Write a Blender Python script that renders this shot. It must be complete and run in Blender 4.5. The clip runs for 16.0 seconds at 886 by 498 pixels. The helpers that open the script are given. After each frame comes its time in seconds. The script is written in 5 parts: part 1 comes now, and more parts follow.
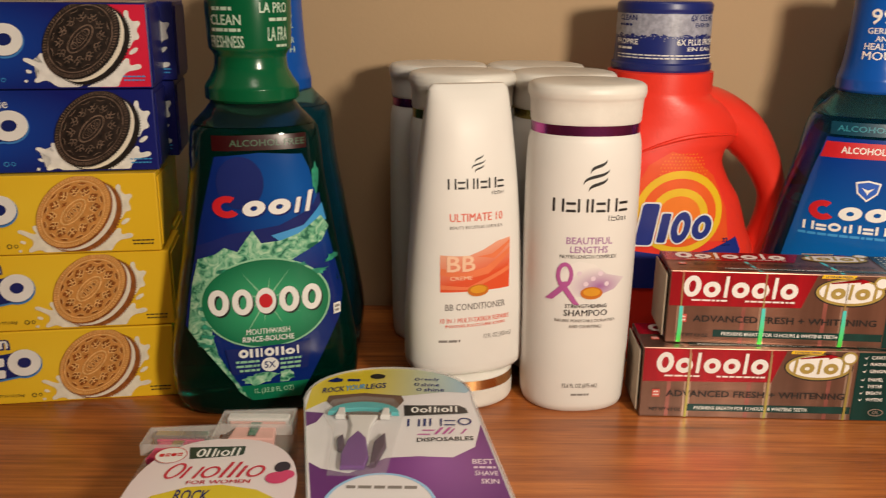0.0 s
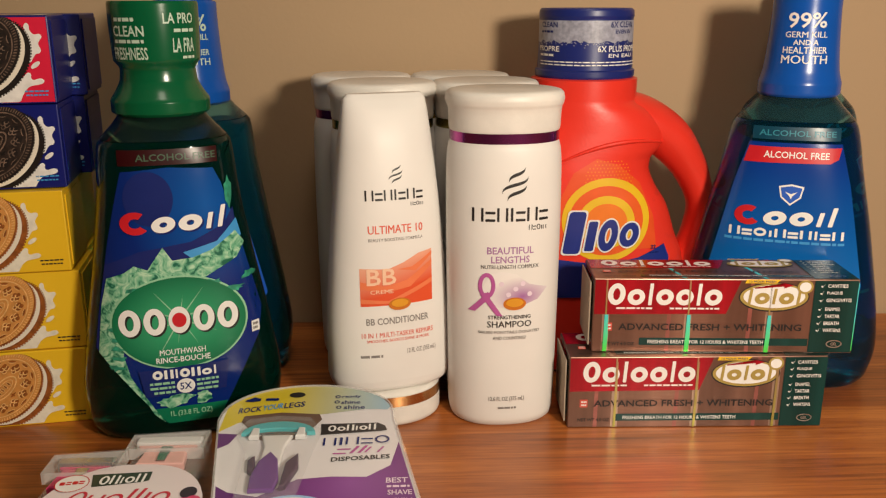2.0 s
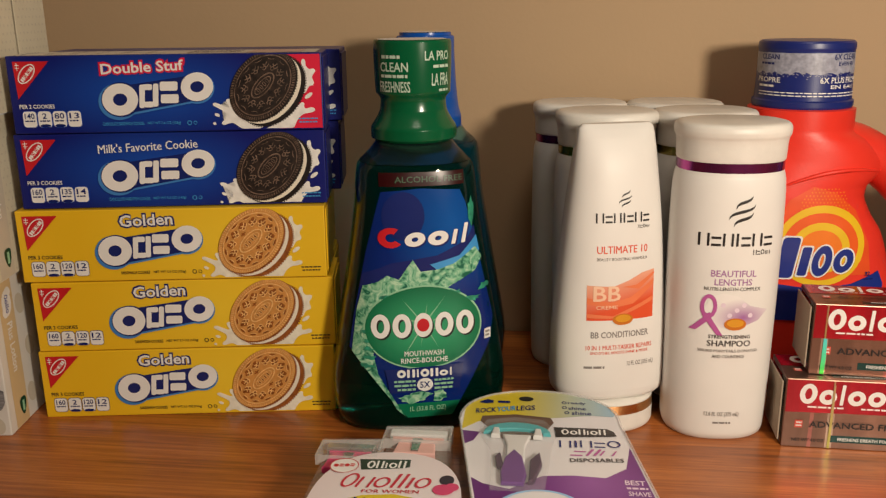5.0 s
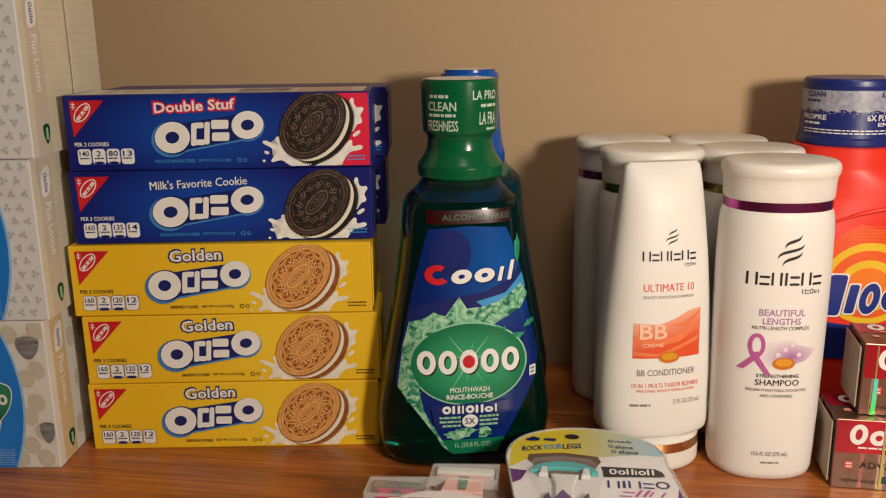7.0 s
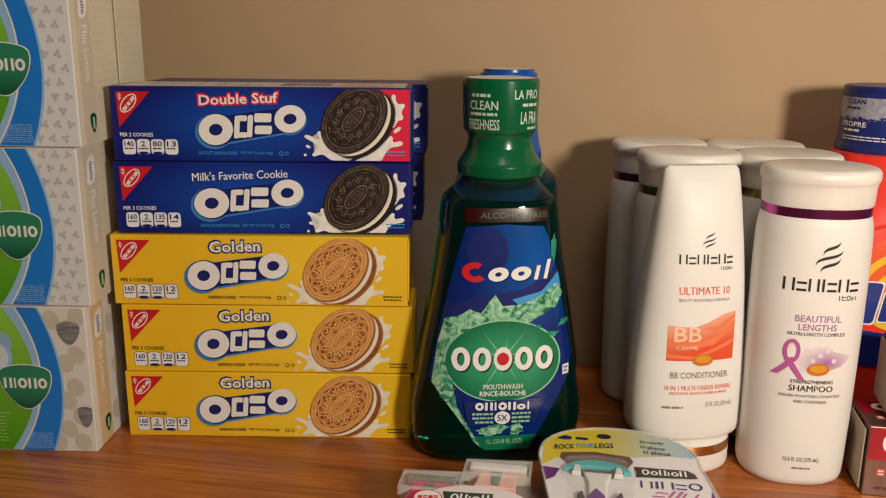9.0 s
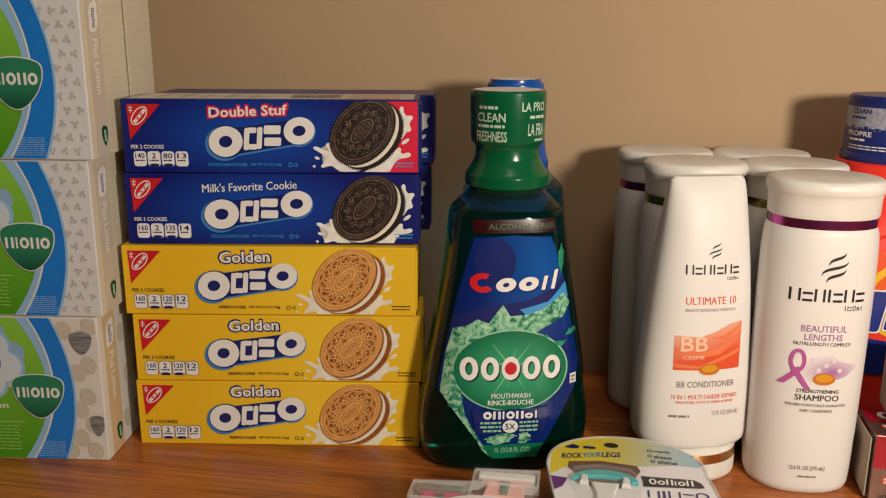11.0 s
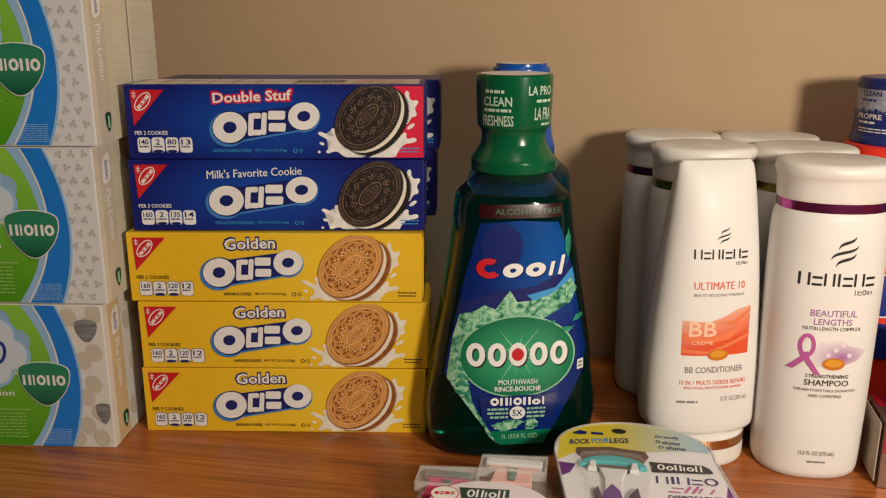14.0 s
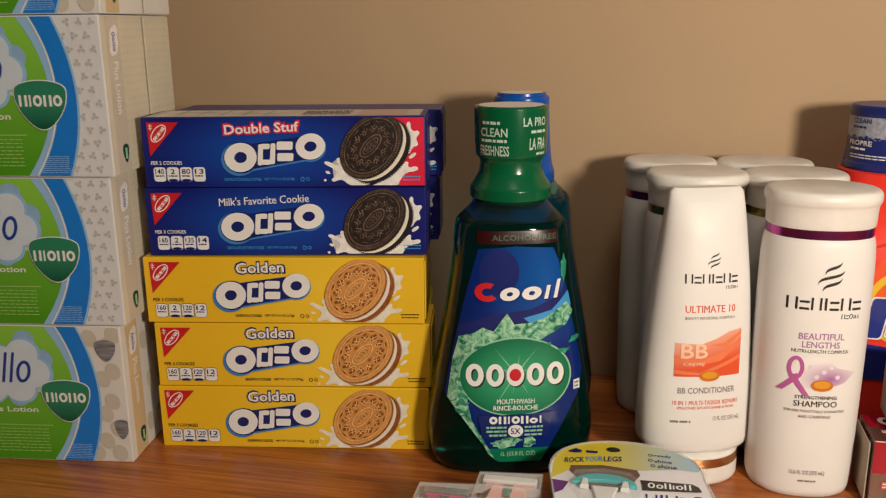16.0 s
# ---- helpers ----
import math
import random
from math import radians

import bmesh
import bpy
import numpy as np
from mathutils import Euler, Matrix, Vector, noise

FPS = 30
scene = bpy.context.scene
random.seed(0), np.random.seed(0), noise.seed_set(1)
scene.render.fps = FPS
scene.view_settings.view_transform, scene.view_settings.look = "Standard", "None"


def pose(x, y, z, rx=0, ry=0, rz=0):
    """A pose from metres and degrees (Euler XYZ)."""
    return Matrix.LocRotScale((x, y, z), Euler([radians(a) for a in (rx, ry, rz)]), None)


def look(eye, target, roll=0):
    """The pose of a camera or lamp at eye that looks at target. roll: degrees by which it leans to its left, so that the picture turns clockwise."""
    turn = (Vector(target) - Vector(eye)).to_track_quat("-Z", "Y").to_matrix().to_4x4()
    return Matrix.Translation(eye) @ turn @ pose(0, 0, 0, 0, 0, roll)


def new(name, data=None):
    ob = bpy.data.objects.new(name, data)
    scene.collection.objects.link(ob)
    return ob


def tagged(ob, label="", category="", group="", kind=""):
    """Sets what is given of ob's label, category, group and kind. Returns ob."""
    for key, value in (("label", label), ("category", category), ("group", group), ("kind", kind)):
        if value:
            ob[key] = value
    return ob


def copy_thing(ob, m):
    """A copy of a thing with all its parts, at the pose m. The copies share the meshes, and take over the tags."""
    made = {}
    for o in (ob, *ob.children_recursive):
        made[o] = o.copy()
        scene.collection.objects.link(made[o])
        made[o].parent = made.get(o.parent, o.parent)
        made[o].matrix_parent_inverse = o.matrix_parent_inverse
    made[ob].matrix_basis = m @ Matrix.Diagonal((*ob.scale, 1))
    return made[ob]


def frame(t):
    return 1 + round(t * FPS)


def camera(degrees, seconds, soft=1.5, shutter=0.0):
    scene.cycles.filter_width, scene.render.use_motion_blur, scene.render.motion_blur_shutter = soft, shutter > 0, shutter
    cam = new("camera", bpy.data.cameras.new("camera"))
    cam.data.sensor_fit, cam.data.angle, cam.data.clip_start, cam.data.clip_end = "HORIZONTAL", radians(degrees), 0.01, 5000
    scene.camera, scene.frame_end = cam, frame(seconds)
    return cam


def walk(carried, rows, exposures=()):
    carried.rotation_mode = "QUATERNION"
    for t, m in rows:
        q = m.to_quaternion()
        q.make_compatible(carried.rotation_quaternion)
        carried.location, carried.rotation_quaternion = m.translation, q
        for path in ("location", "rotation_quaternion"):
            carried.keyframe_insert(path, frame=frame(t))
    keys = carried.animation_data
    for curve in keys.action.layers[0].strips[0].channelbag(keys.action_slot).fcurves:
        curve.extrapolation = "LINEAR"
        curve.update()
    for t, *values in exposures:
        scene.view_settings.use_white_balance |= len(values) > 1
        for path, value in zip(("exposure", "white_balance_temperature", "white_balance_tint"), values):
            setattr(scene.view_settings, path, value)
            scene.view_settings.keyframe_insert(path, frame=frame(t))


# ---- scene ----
cam = camera(54.0, 16.0, 1.2, 0.35)
PATH = [
    (0, (0.001, -0.001, 0.272), (0.004, 1.911, -0.316), 0.6),
    (0.5, (0.019, 0.006, 0.271), (0.089, 1.922, -0.301), 0.5),
    (1, (0.035, 0.009, 0.27), (0.124, 1.927, -0.289), -0.3),
    (1.5, (0.038, 0.013, 0.267), (0.132, 1.929, -0.299), -0.4),
    (2, (0.032, 0.009, 0.267), (0.106, 1.93, -0.287), -0.1),
    (2.5, (0.031, 0.009, 0.268), (0.098, 1.932, -0.28), 0.2),
    (3, (0.031, 0.009, 0.269), (0.101, 1.934, -0.267), 0.2),
    (3.5, (0.029, 0.008, 0.272), (0.085, 1.942, -0.235), 0.2),
    (4, (0.0, -0.01, 0.282), (-0.062, 1.935, -0.176), 0.0),
    (4.5, (-0.021, -0.024, 0.284), (-0.189, 1.887, -0.283), -0.1),
    (5, (-0.03, -0.035, 0.287), (-0.257, 1.877, -0.252), -0.6),
    (7.5, (-0.054, -0.039, 0.3), (-0.35, 1.877, -0.192), -0.4),
    (8, (-0.063, -0.044, 0.301), (-0.378, 1.868, -0.196), 0.1),
    (8.5, (-0.059, -0.044, 0.296), (-0.365, 1.869, -0.202), 0.8),
    (9, (-0.059, -0.045, 0.298), (-0.375, 1.868, -0.195), 0.5),
    (9.2, (-0.059, -0.047, 0.299), (-0.377, 1.867, -0.185), 0.4),
    (11.3, (-0.061, -0.048, 0.308), (-0.39, 1.859, -0.198), 0.2),
    (11.5, (-0.059, -0.046, 0.305), (-0.392, 1.858, -0.209), 0.1),
    (12, (-0.06, -0.049, 0.307), (-0.402, 1.853, -0.209), 0.5),
    (12.5, (-0.066, -0.044, 0.303), (-0.402, 1.856, -0.225), 0.6),
    (13, (-0.065, -0.043, 0.306), (-0.396, 1.857, -0.221), 0.5),
    (13.5, (-0.061, -0.042, 0.304), (-0.388, 1.859, -0.224), 0.2),
    (14, (-0.063, -0.045, 0.305), (-0.397, 1.856, -0.219), 0.0),
    (14.5, (-0.056, -0.042, 0.302), (-0.374, 1.86, -0.228), -0.1),
    (15, (-0.058, -0.044, 0.306), (-0.382, 1.859, -0.218), -0.3),
    (15.5, (-0.051, -0.05, 0.313), (-0.393, 1.852, -0.203), -1.2),
    (16, (-0.039, -0.062, 0.321), (-0.44, 1.832, -0.18), -0.6),
]
walk(cam, [(t, look(eye, target, roll)) for t, eye, target, roll in PATH], [(0.0, 0.0, 6500, 10), (5.0, -0.03, 6500, 10), (7.5, 0.10, 6300, 10), (16.0, 0.12, 6240, 10)])

# ---- light ----
world = bpy.data.worlds.new("room_world")
world.use_nodes = True
world.node_tree.nodes["Background"].inputs[0].default_value = (1.0, 0.8, 0.6, 1)
world.node_tree.nodes["Background"].inputs[1].default_value = 0.014
scene.world = world


def lamp(name, kind, eye, target, energy, colour, size):
    data = bpy.data.lights.new(name, kind)
    data.energy, data.color = energy, colour
    if kind == "AREA":
        data.shape, data.size = "DISK", size
    else:
        data.shadow_soft_size = size
    ob = new(name, data)
    ob.matrix_world = look(eye, target)
    return ob


lamp("room_lamp", "POINT", (0.325, -0.05, 0.353), (0, 0.6, 0.1), 17.3, (1.0, 0.868, 0.69), 0.045)
# unseen fill light, added overhead to brighten the tabletop and lift the shadows
lamp("ceiling_lamp", "AREA", (0.15, -0.15, 1.68), (0.05, 0.1, 0.0), 5.4, (1.0, 0.88, 0.73), 0.4)

# ---- materials ----


def mat(name, col, rough=0.45, metal=0.0, var=0.05, scale=40.0, bump=0.02, fine=900.0, coat=0.0, trans=0.0, ior=1.46, stretch=(1, 1, 1), alpha=1.0):
    """A principled material with cloudy variation of its colour and gloss and a fine relief."""
    m = bpy.data.materials.new(name)
    m.use_nodes = True
    nt = m.node_tree
    p = nt.nodes["Principled BSDF"]
    co = nt.nodes.new("ShaderNodeTexCoord")
    mp = nt.nodes.new("ShaderNodeMapping")
    mp.inputs["Scale"].default_value = stretch
    nt.links.new(co.outputs["Object"], mp.inputs["Vector"])
    n1 = nt.nodes.new("ShaderNodeTexNoise")
    n1.inputs["Scale"].default_value, n1.inputs["Detail"].default_value = scale, 4
    n2 = nt.nodes.new("ShaderNodeTexNoise")
    n2.inputs["Scale"].default_value, n2.inputs["Detail"].default_value = fine, 2
    for n in (n1, n2):
        nt.links.new(mp.outputs[0], n.inputs["Vector"])
    ramp = nt.nodes.new("ShaderNodeMapRange")
    ramp.inputs["From Min"].default_value, ramp.inputs["From Max"].default_value = 0.3, 0.7
    ramp.inputs["To Min"].default_value, ramp.inputs["To Max"].default_value = 1 - var, 1 + var
    nt.links.new(n1.outputs["Fac"], ramp.inputs["Value"])
    mul = nt.nodes.new("ShaderNodeVectorMath")
    mul.operation = "SCALE"
    mul.inputs[0].default_value = col
    nt.links.new(ramp.outputs[0], mul.inputs["Scale"])
    nt.links.new(mul.outputs[0], p.inputs["Base Color"])
    rr = nt.nodes.new("ShaderNodeMapRange")
    rr.inputs["To Min"].default_value, rr.inputs["To Max"].default_value = rough * 0.85, min(1, rough * 1.15)
    nt.links.new(n1.outputs["Fac"], rr.inputs["Value"])
    nt.links.new(rr.outputs[0], p.inputs["Roughness"])
    p.inputs["Metallic"].default_value = metal
    p.inputs["Coat Weight"].default_value = coat
    p.inputs["Coat Roughness"].default_value = 0.08
    p.inputs["Transmission Weight"].default_value = trans
    p.inputs["IOR"].default_value = ior
    p.inputs["Alpha"].default_value = alpha
    if bump:
        b = nt.nodes.new("ShaderNodeBump")
        b.inputs["Strength"].default_value, b.inputs["Distance"].default_value = bump, 0.001
        nt.links.new(n2.outputs["Fac"], b.inputs["Height"])
        nt.links.new(b.outputs[0], p.inputs["Normal"])
    return m


def wood_mat():
    m = bpy.data.materials.new("varnished_wood")
    m.use_nodes = True
    nt = m.node_tree
    p = nt.nodes["Principled BSDF"]
    co = nt.nodes.new("ShaderNodeTexCoord")

    def noise_at(sc, scale, detail, dist=0.0):
        mp = nt.nodes.new("ShaderNodeMapping")
        mp.inputs["Scale"].default_value = sc
        nt.links.new(co.outputs["Object"], mp.inputs["Vector"])
        n = nt.nodes.new("ShaderNodeTexNoise")
        n.inputs["Scale"].default_value, n.inputs["Detail"].default_value, n.inputs["Distortion"].default_value = scale, detail, dist
        nt.links.new(mp.outputs[0], n.inputs["Vector"])
        return n
    broad = noise_at((0.8, 7, 7), 3.2, 6, 0.8)
    grain = noise_at((1.2, 40, 40), 9.0, 6, 0.3)
    pores = noise_at((6, 160, 160), 9.0, 3)
    mix = nt.nodes.new("ShaderNodeMath")
    mix.operation = "MULTIPLY_ADD"
    mix.inputs[1].default_value = 0.45
    nt.links.new(grain.outputs["Fac"], mix.inputs[0])
    half = nt.nodes.new("ShaderNodeMath")
    half.operation = "MULTIPLY"
    half.inputs[1].default_value = 0.55
    nt.links.new(broad.outputs["Fac"], half.inputs[0])
    nt.links.new(half.outputs[0], mix.inputs[2])
    ramp = nt.nodes.new("ShaderNodeValToRGB")
    e = ramp.color_ramp.elements
    e[0].position, e[0].color = 0.36, (0.17, 0.043, 0.008, 1)
    e[1].position, e[1].color = 0.64, (0.54, 0.180, 0.036, 1)
    mid = ramp.color_ramp.elements.new(0.5)
    mid.color = (0.36, 0.102, 0.019, 1)
    nt.links.new(mix.outputs[0], ramp.inputs[0])
    dark = nt.nodes.new("ShaderNodeMixRGB")
    dark.blend_type = "MULTIPLY"
    pr = nt.nodes.new("ShaderNodeMapRange")
    pr.inputs["From Min"].default_value, pr.inputs["From Max"].default_value = 0.3, 0.5
    pr.inputs["To Min"].default_value, pr.inputs["To Max"].default_value = 0.35, 0.0
    nt.links.new(pores.outputs["Fac"], pr.inputs["Value"])
    nt.links.new(pr.outputs[0], dark.inputs[0])
    nt.links.new(ramp.outputs[0], dark.inputs[1])
    dark.inputs[2].default_value = (0.35, 0.25, 0.2, 1)
    nt.links.new(dark.outputs[0], p.inputs["Base Color"])
    p.inputs["Roughness"].default_value = 0.42
    p.inputs["Coat Weight"].default_value = 0.35
    p.inputs["Coat Roughness"].default_value = 0.22
    b = nt.nodes.new("ShaderNodeBump")
    b.inputs["Strength"].default_value, b.inputs["Distance"].default_value = 0.12, 0.0006
    nt.links.new(grain.outputs["Fac"], b.inputs["Height"])
    nt.links.new(b.outputs[0], p.inputs["Normal"])
    return m


WOOD = wood_mat()
WALL = mat("tan_wall_paint", (0.50, 0.345, 0.205), 0.75, var=0.04, scale=3.0, bump=0.12, fine=260.0)
CEIL = mat("white_ceiling_paint", (0.60, 0.57, 0.52), 0.8, bump=0.1, fine=150.0)
FLOOR = mat("brown_carpet", (0.22, 0.15, 0.09), 0.9, var=0.15, bump=0.4, fine=400.0)
WHITE = mat("pearl_white_plastic", (0.76, 0.74, 0.71), 0.46, var=0.015, bump=0.01)
CAPWHITE = mat("frosted_white_cap", (0.73, 0.70, 0.65), 0.42, var=0.07, scale=55.0, bump=0.06)
PURPLE_BAND = mat("purple_foil", (0.32, 0.05, 0.21), 0.22, metal=0.9, var=0.1)
GOLD_BAND = mat("copper_foil", (0.62, 0.34, 0.14), 0.22, metal=0.95, var=0.1)
OLIVE_BAND = mat("olive_foil", (0.32, 0.26, 0.08), 0.25, metal=0.9, var=0.1)
RED_PL = mat("orange_red_plastic", (0.80, 0.040, 0.022), 0.36, var=0.03, bump=0.05, fine=500)
NAVY_PL = mat("navy_plastic", (0.012, 0.022, 0.16), 0.35, var=0.06)
GREEN_LIQ = mat("green_mouthwash", (0.0, 0.24, 0.16), 0.06, trans=0.96, ior=1.35, var=0.05, bump=0)
BLUE_LIQ = mat("blue_mouthwash", (0.008, 0.36, 0.66), 0.06, trans=0.97, ior=1.35, var=0.05, bump=0)
CLEAR_G = mat("clear_green_plastic", (0.10, 0.24, 0.19), 0.05, trans=0.95, ior=1.2, bump=0)
CLEAR_B = mat("clear_blue_plastic", (0.16, 0.46, 0.54), 0.05, trans=0.95, ior=1.2, bump=0)
GREEN_CAP = mat("green_cap_plastic", (0.003, 0.100, 0.037), 0.20, var=0.04, bump=0.01)
BLUE_CAP = mat("blue_cap_plastic", (0.006, 0.085, 0.42), 0.25, var=0.04, bump=0.01)
CLEAR = mat("clear_tray_plastic", (0.70, 0.69, 0.68), 0.08, var=0.0, bump=0, coat=1.0, alpha=0.26)
CLEAR3 = mat("thick_plastic_edge", (0.82, 0.80, 0.78), 0.08, var=0.0, bump=0, coat=1.0, alpha=0.34)
CLEAR2 = mat("clear_film", (0.75, 0.75, 0.75), 0.08, var=0.0, bump=0, coat=1.0, alpha=0.10)
INK = {}


def ink(key, col, rough=0.4, metal=0.0, var=0.04, **kw):
    if key not in INK:
        INK[key] = mat(key + "_print", col, rough, metal, var, scale=70.0, bump=0.015, **kw)
    return INK[key]


# ---- builders ----


def thing(name, m, label, category, group="", kind=""):
    ob = new(name)
    ob.empty_display_size = 0.02
    ob.matrix_world = m
    return tagged(ob, label, category, group, kind)


def part(name, bm, material, parent, label="", smooth=False):
    me = bpy.data.meshes.new(name)
    bm.to_mesh(me)
    bm.free()
    me.materials.append(material)
    if smooth:
        me.shade_smooth()
        me.set_sharp_from_angle(angle=radians(38))
    ob = new(name, me)
    ob.parent = parent
    if label:
        ob["label"] = label
    return ob


def box_bm(x0, x1, y0, y1, z0, z1, bevel=0.0, seg=2):
    bm = bmesh.new()
    bmesh.ops.create_cube(bm, size=1)
    bmesh.ops.scale(bm, vec=(x1 - x0, y1 - y0, z1 - z0), verts=bm.verts)
    bmesh.ops.translate(bm, vec=((x0 + x1) / 2, (y0 + y1) / 2, (z0 + z1) / 2), verts=bm.verts)
    if bevel:
        bmesh.ops.bevel(bm, geom=bm.edges[:], offset=bevel, segments=seg, affect="EDGES", profile=0.5)
    return bm


class Shape:
    """A bottle's skin: rows of height, half width, half depth, roundness (2 is an ellipse), shift in x and in y."""

    def __init__(self, rows):
        self.z = [r[0] for r in rows]
        self.v = np.array([list(r[1:]) + [0.0] * (6 - len(r)) for r in rows])

    def at(self, z):
        z = min(max(z, self.z[0]), self.z[-1])
        i = max(0, min(len(self.z) - 2, int(np.searchsorted(self.z, z)) - 1))
        z0, z1 = self.z[i], self.z[i + 1]
        t = (z - z0) / (z1 - z0)
        d = self.v
        p0, p1 = d[i], d[i + 1]
        # monotone cubic
        def slope(k):
            if k <= 0 or k >= len(self.z) - 1:
                return np.zeros(d.shape[1]) if k > 0 else (d[1] - d[0]) / (self.z[1] - self.z[0])
            a = (d[k] - d[k - 1]) / (self.z[k] - self.z[k - 1])
            b = (d[k + 1] - d[k]) / (self.z[k + 1] - self.z[k])
            return np.where(a * b > 0, 2 * a * b / np.where(np.abs(a + b) < 1e-12, 1, a + b), 0.0)
        h = z1 - z0
        m0, m1 = slope(i) * h, slope(i + 1) * h
        return (2 * t**3 - 3 * t**2 + 1) * p0 + (t**3 - 2 * t**2 + t) * m0 + (-2 * t**3 + 3 * t**2) * p1 + (t**3 - t**2) * m1

    def front(self, u, z, h=0.0):
        a, b, n, cx, cy = self.at(z)
        k = min(abs(u - cx) / a, 0.995)
        return (u, cy - b * (1 - k**n) ** (1 / n) - h, z)

    def bm(self, z0=None, z1=None, rings=48, seg=72, caps=True):
        z0 = self.z[0] if z0 is None else z0
        z1 = self.z[-1] if z1 is None else z1
        zs = sorted(set([z0 + (z1 - z0) * i / rings for i in range(rings + 1)] + [z for z in self.z if z0 < z < z1]))
        bm = bmesh.new()
        loops = []
        for z in zs:
            a, b, n, cx, cy = self.at(z)
            ring = []
            for j in range(seg):
                th = 2 * math.pi * j / seg
                c, s = math.cos(th), math.sin(th)
                ring.append(bm.verts.new((cx + a * math.copysign(abs(c) ** (2 / n), c), cy + b * math.copysign(abs(s) ** (2 / n), s), z)))
            loops.append(ring)
        for r0, r1 in zip(loops, loops[1:]):
            for j in range(seg):
                bm.faces.new((r0[j], r0[(j + 1) % seg], r1[(j + 1) % seg], r1[j]))
        if caps:
            bm.faces.new(loops[0][::-1])
            bm.faces.new(loops[-1])
        return bm


# ---- setting ----


def structure(name, bm, material, label):
    me = bpy.data.meshes.new(name)
    bm.to_mesh(me)
    bm.free()
    me.materials.append(material)
    return tagged(new(name, me), label, name.split("_")[0], kind="structure")


structure("wall_north", box_bm(-3.0, 3.0, 0.72, 0.84, -0.75, 1.75), WALL, "tan painted wall behind the table")
structure("wall_south", box_bm(-3.0, 3.0, -4.12, -4.0, -0.75, 1.75), WALL, "plain tan painted wall of the room")
structure("wall_west", box_bm(-3.12, -3.0, -4.12, 0.84, -0.75, 1.75), WALL, "plain tan painted side wall")
structure("wall_east", box_bm(3.0, 3.12, -4.12, 0.84, -0.75, 1.75), WALL, "plain tan painted side wall")
structure("ceiling", box_bm(-3.12, 3.12, -4.12, 0.84, 1.75, 1.85), CEIL, "plain white ceiling")
structure("floor", box_bm(-3.12, 3.12, -4.12, 0.84, -0.85, -0.75), FLOOR, "brown carpeted floor")

table = thing("table", pose(0, 0, 0), "orange-brown varnished wooden table against the wall", "table")
part("tabletop", box_bm(-0.95, 0.95, 0.04, 0.716, -0.03, 0.0, 0.003), WOOD, table)
for lx in (-0.88, 0.88):
    for ly in (0.10, 0.65):
        part("leg", box_bm(lx - 0.03, lx + 0.03, ly - 0.03, ly + 0.03, -0.75, -0.03, 0.004), WOOD, table)

# ---- THINGS ----

# flat print: shapes are pairs of (points, faces) in the plane of a panel


def poly(pts):
    return [(list(pts), [tuple(range(len(pts)))])]


def rect(x0, y0, x1, y1, r=0.0, slant=0.0):
    if r <= 0:
        pts = [(x0, y0), (x1, y0), (x1, y1), (x0, y1)]
    else:
        pts = []
        for cx, cy, a0 in ((x1 - r, y0 + r, -90), (x1 - r, y1 - r, 0), (x0 + r, y1 - r, 90), (x0 + r, y0 + r, 180)):
            pts += [(cx + r * math.cos(radians(a0 + 30 * k)), cy + r * math.sin(radians(a0 + 30 * k))) for k in range(4)]
    return poly([(x + slant * (y - y0), y) for x, y in pts])


def oval(cx, cy, rx, ry, n=36, turn=0.0):
    c, s = math.cos(radians(turn)), math.sin(radians(turn))
    pts = []
    for k in range(n):
        a = 2 * math.pi * k / n
        x, y = rx * math.cos(a), ry * math.sin(a)
        pts.append((cx + c * x - s * y, cy + s * x + c * y))
    return poly(pts)


def ring(cx, cy, rx, ry, qx, qy, n=36, turn=0.0, a0=0.0, a1=360.0):
    out, inn = [], []
    c, s = math.cos(radians(turn)), math.sin(radians(turn))
    for k in range(n + 1):
        a = radians(a0 + (a1 - a0) * k / n)
        for lst, px, py in ((out, rx, ry), (inn, qx, qy)):
            x, y = px * math.cos(a), py * math.sin(a)
            lst.append((cx + c * x - s * y, cy + s * x + c * y))
    return [(out + inn, [(k, k + 1, n + 2 + k, n + 1 + k) for k in range(n)])]


def text(body, x0, y0, x1, y1, rise=0.0, bold=0.015):
    """Lettering in the built-in font, stretched into a rectangle; rise lifts its far end."""
    cu = bpy.data.curves.new("lettering", "FONT")
    cu.body, cu.resolution_u, cu.offset = body, 2, 0.0 if "M" in body else bold
    copies = (-bold, 0.0, bold) if "M" in body else (0.0,)
    ob = bpy.data.objects.new("lettering", cu)
    me = bpy.data.meshes.new_from_object(ob)
    vs = [(v.co.x, v.co.y) for v in me.vertices]
    fs = [tuple(p.vertices) for p in me.polygons]
    bpy.data.objects.remove(ob)
    bpy.data.curves.remove(cu)
    bpy.data.meshes.remove(me)
    ax, bx = min(v[0] for v in vs), max(v[0] for v in vs)
    ay, by = min(v[1] for v in vs), max(v[1] for v in vs)
    out = []
    for x, y in vs:
        p = (x - ax) / (bx - ax)
        out.append((x0 + p * (x1 - x0), y0 + (y - ay) / (by - ay) * (y1 - y0) + rise * p))
    k = 0.8 * (x1 - x0) / (bx - ax)
    return [([(x + d * k, y) for x, y in out], fs) for d in copies]


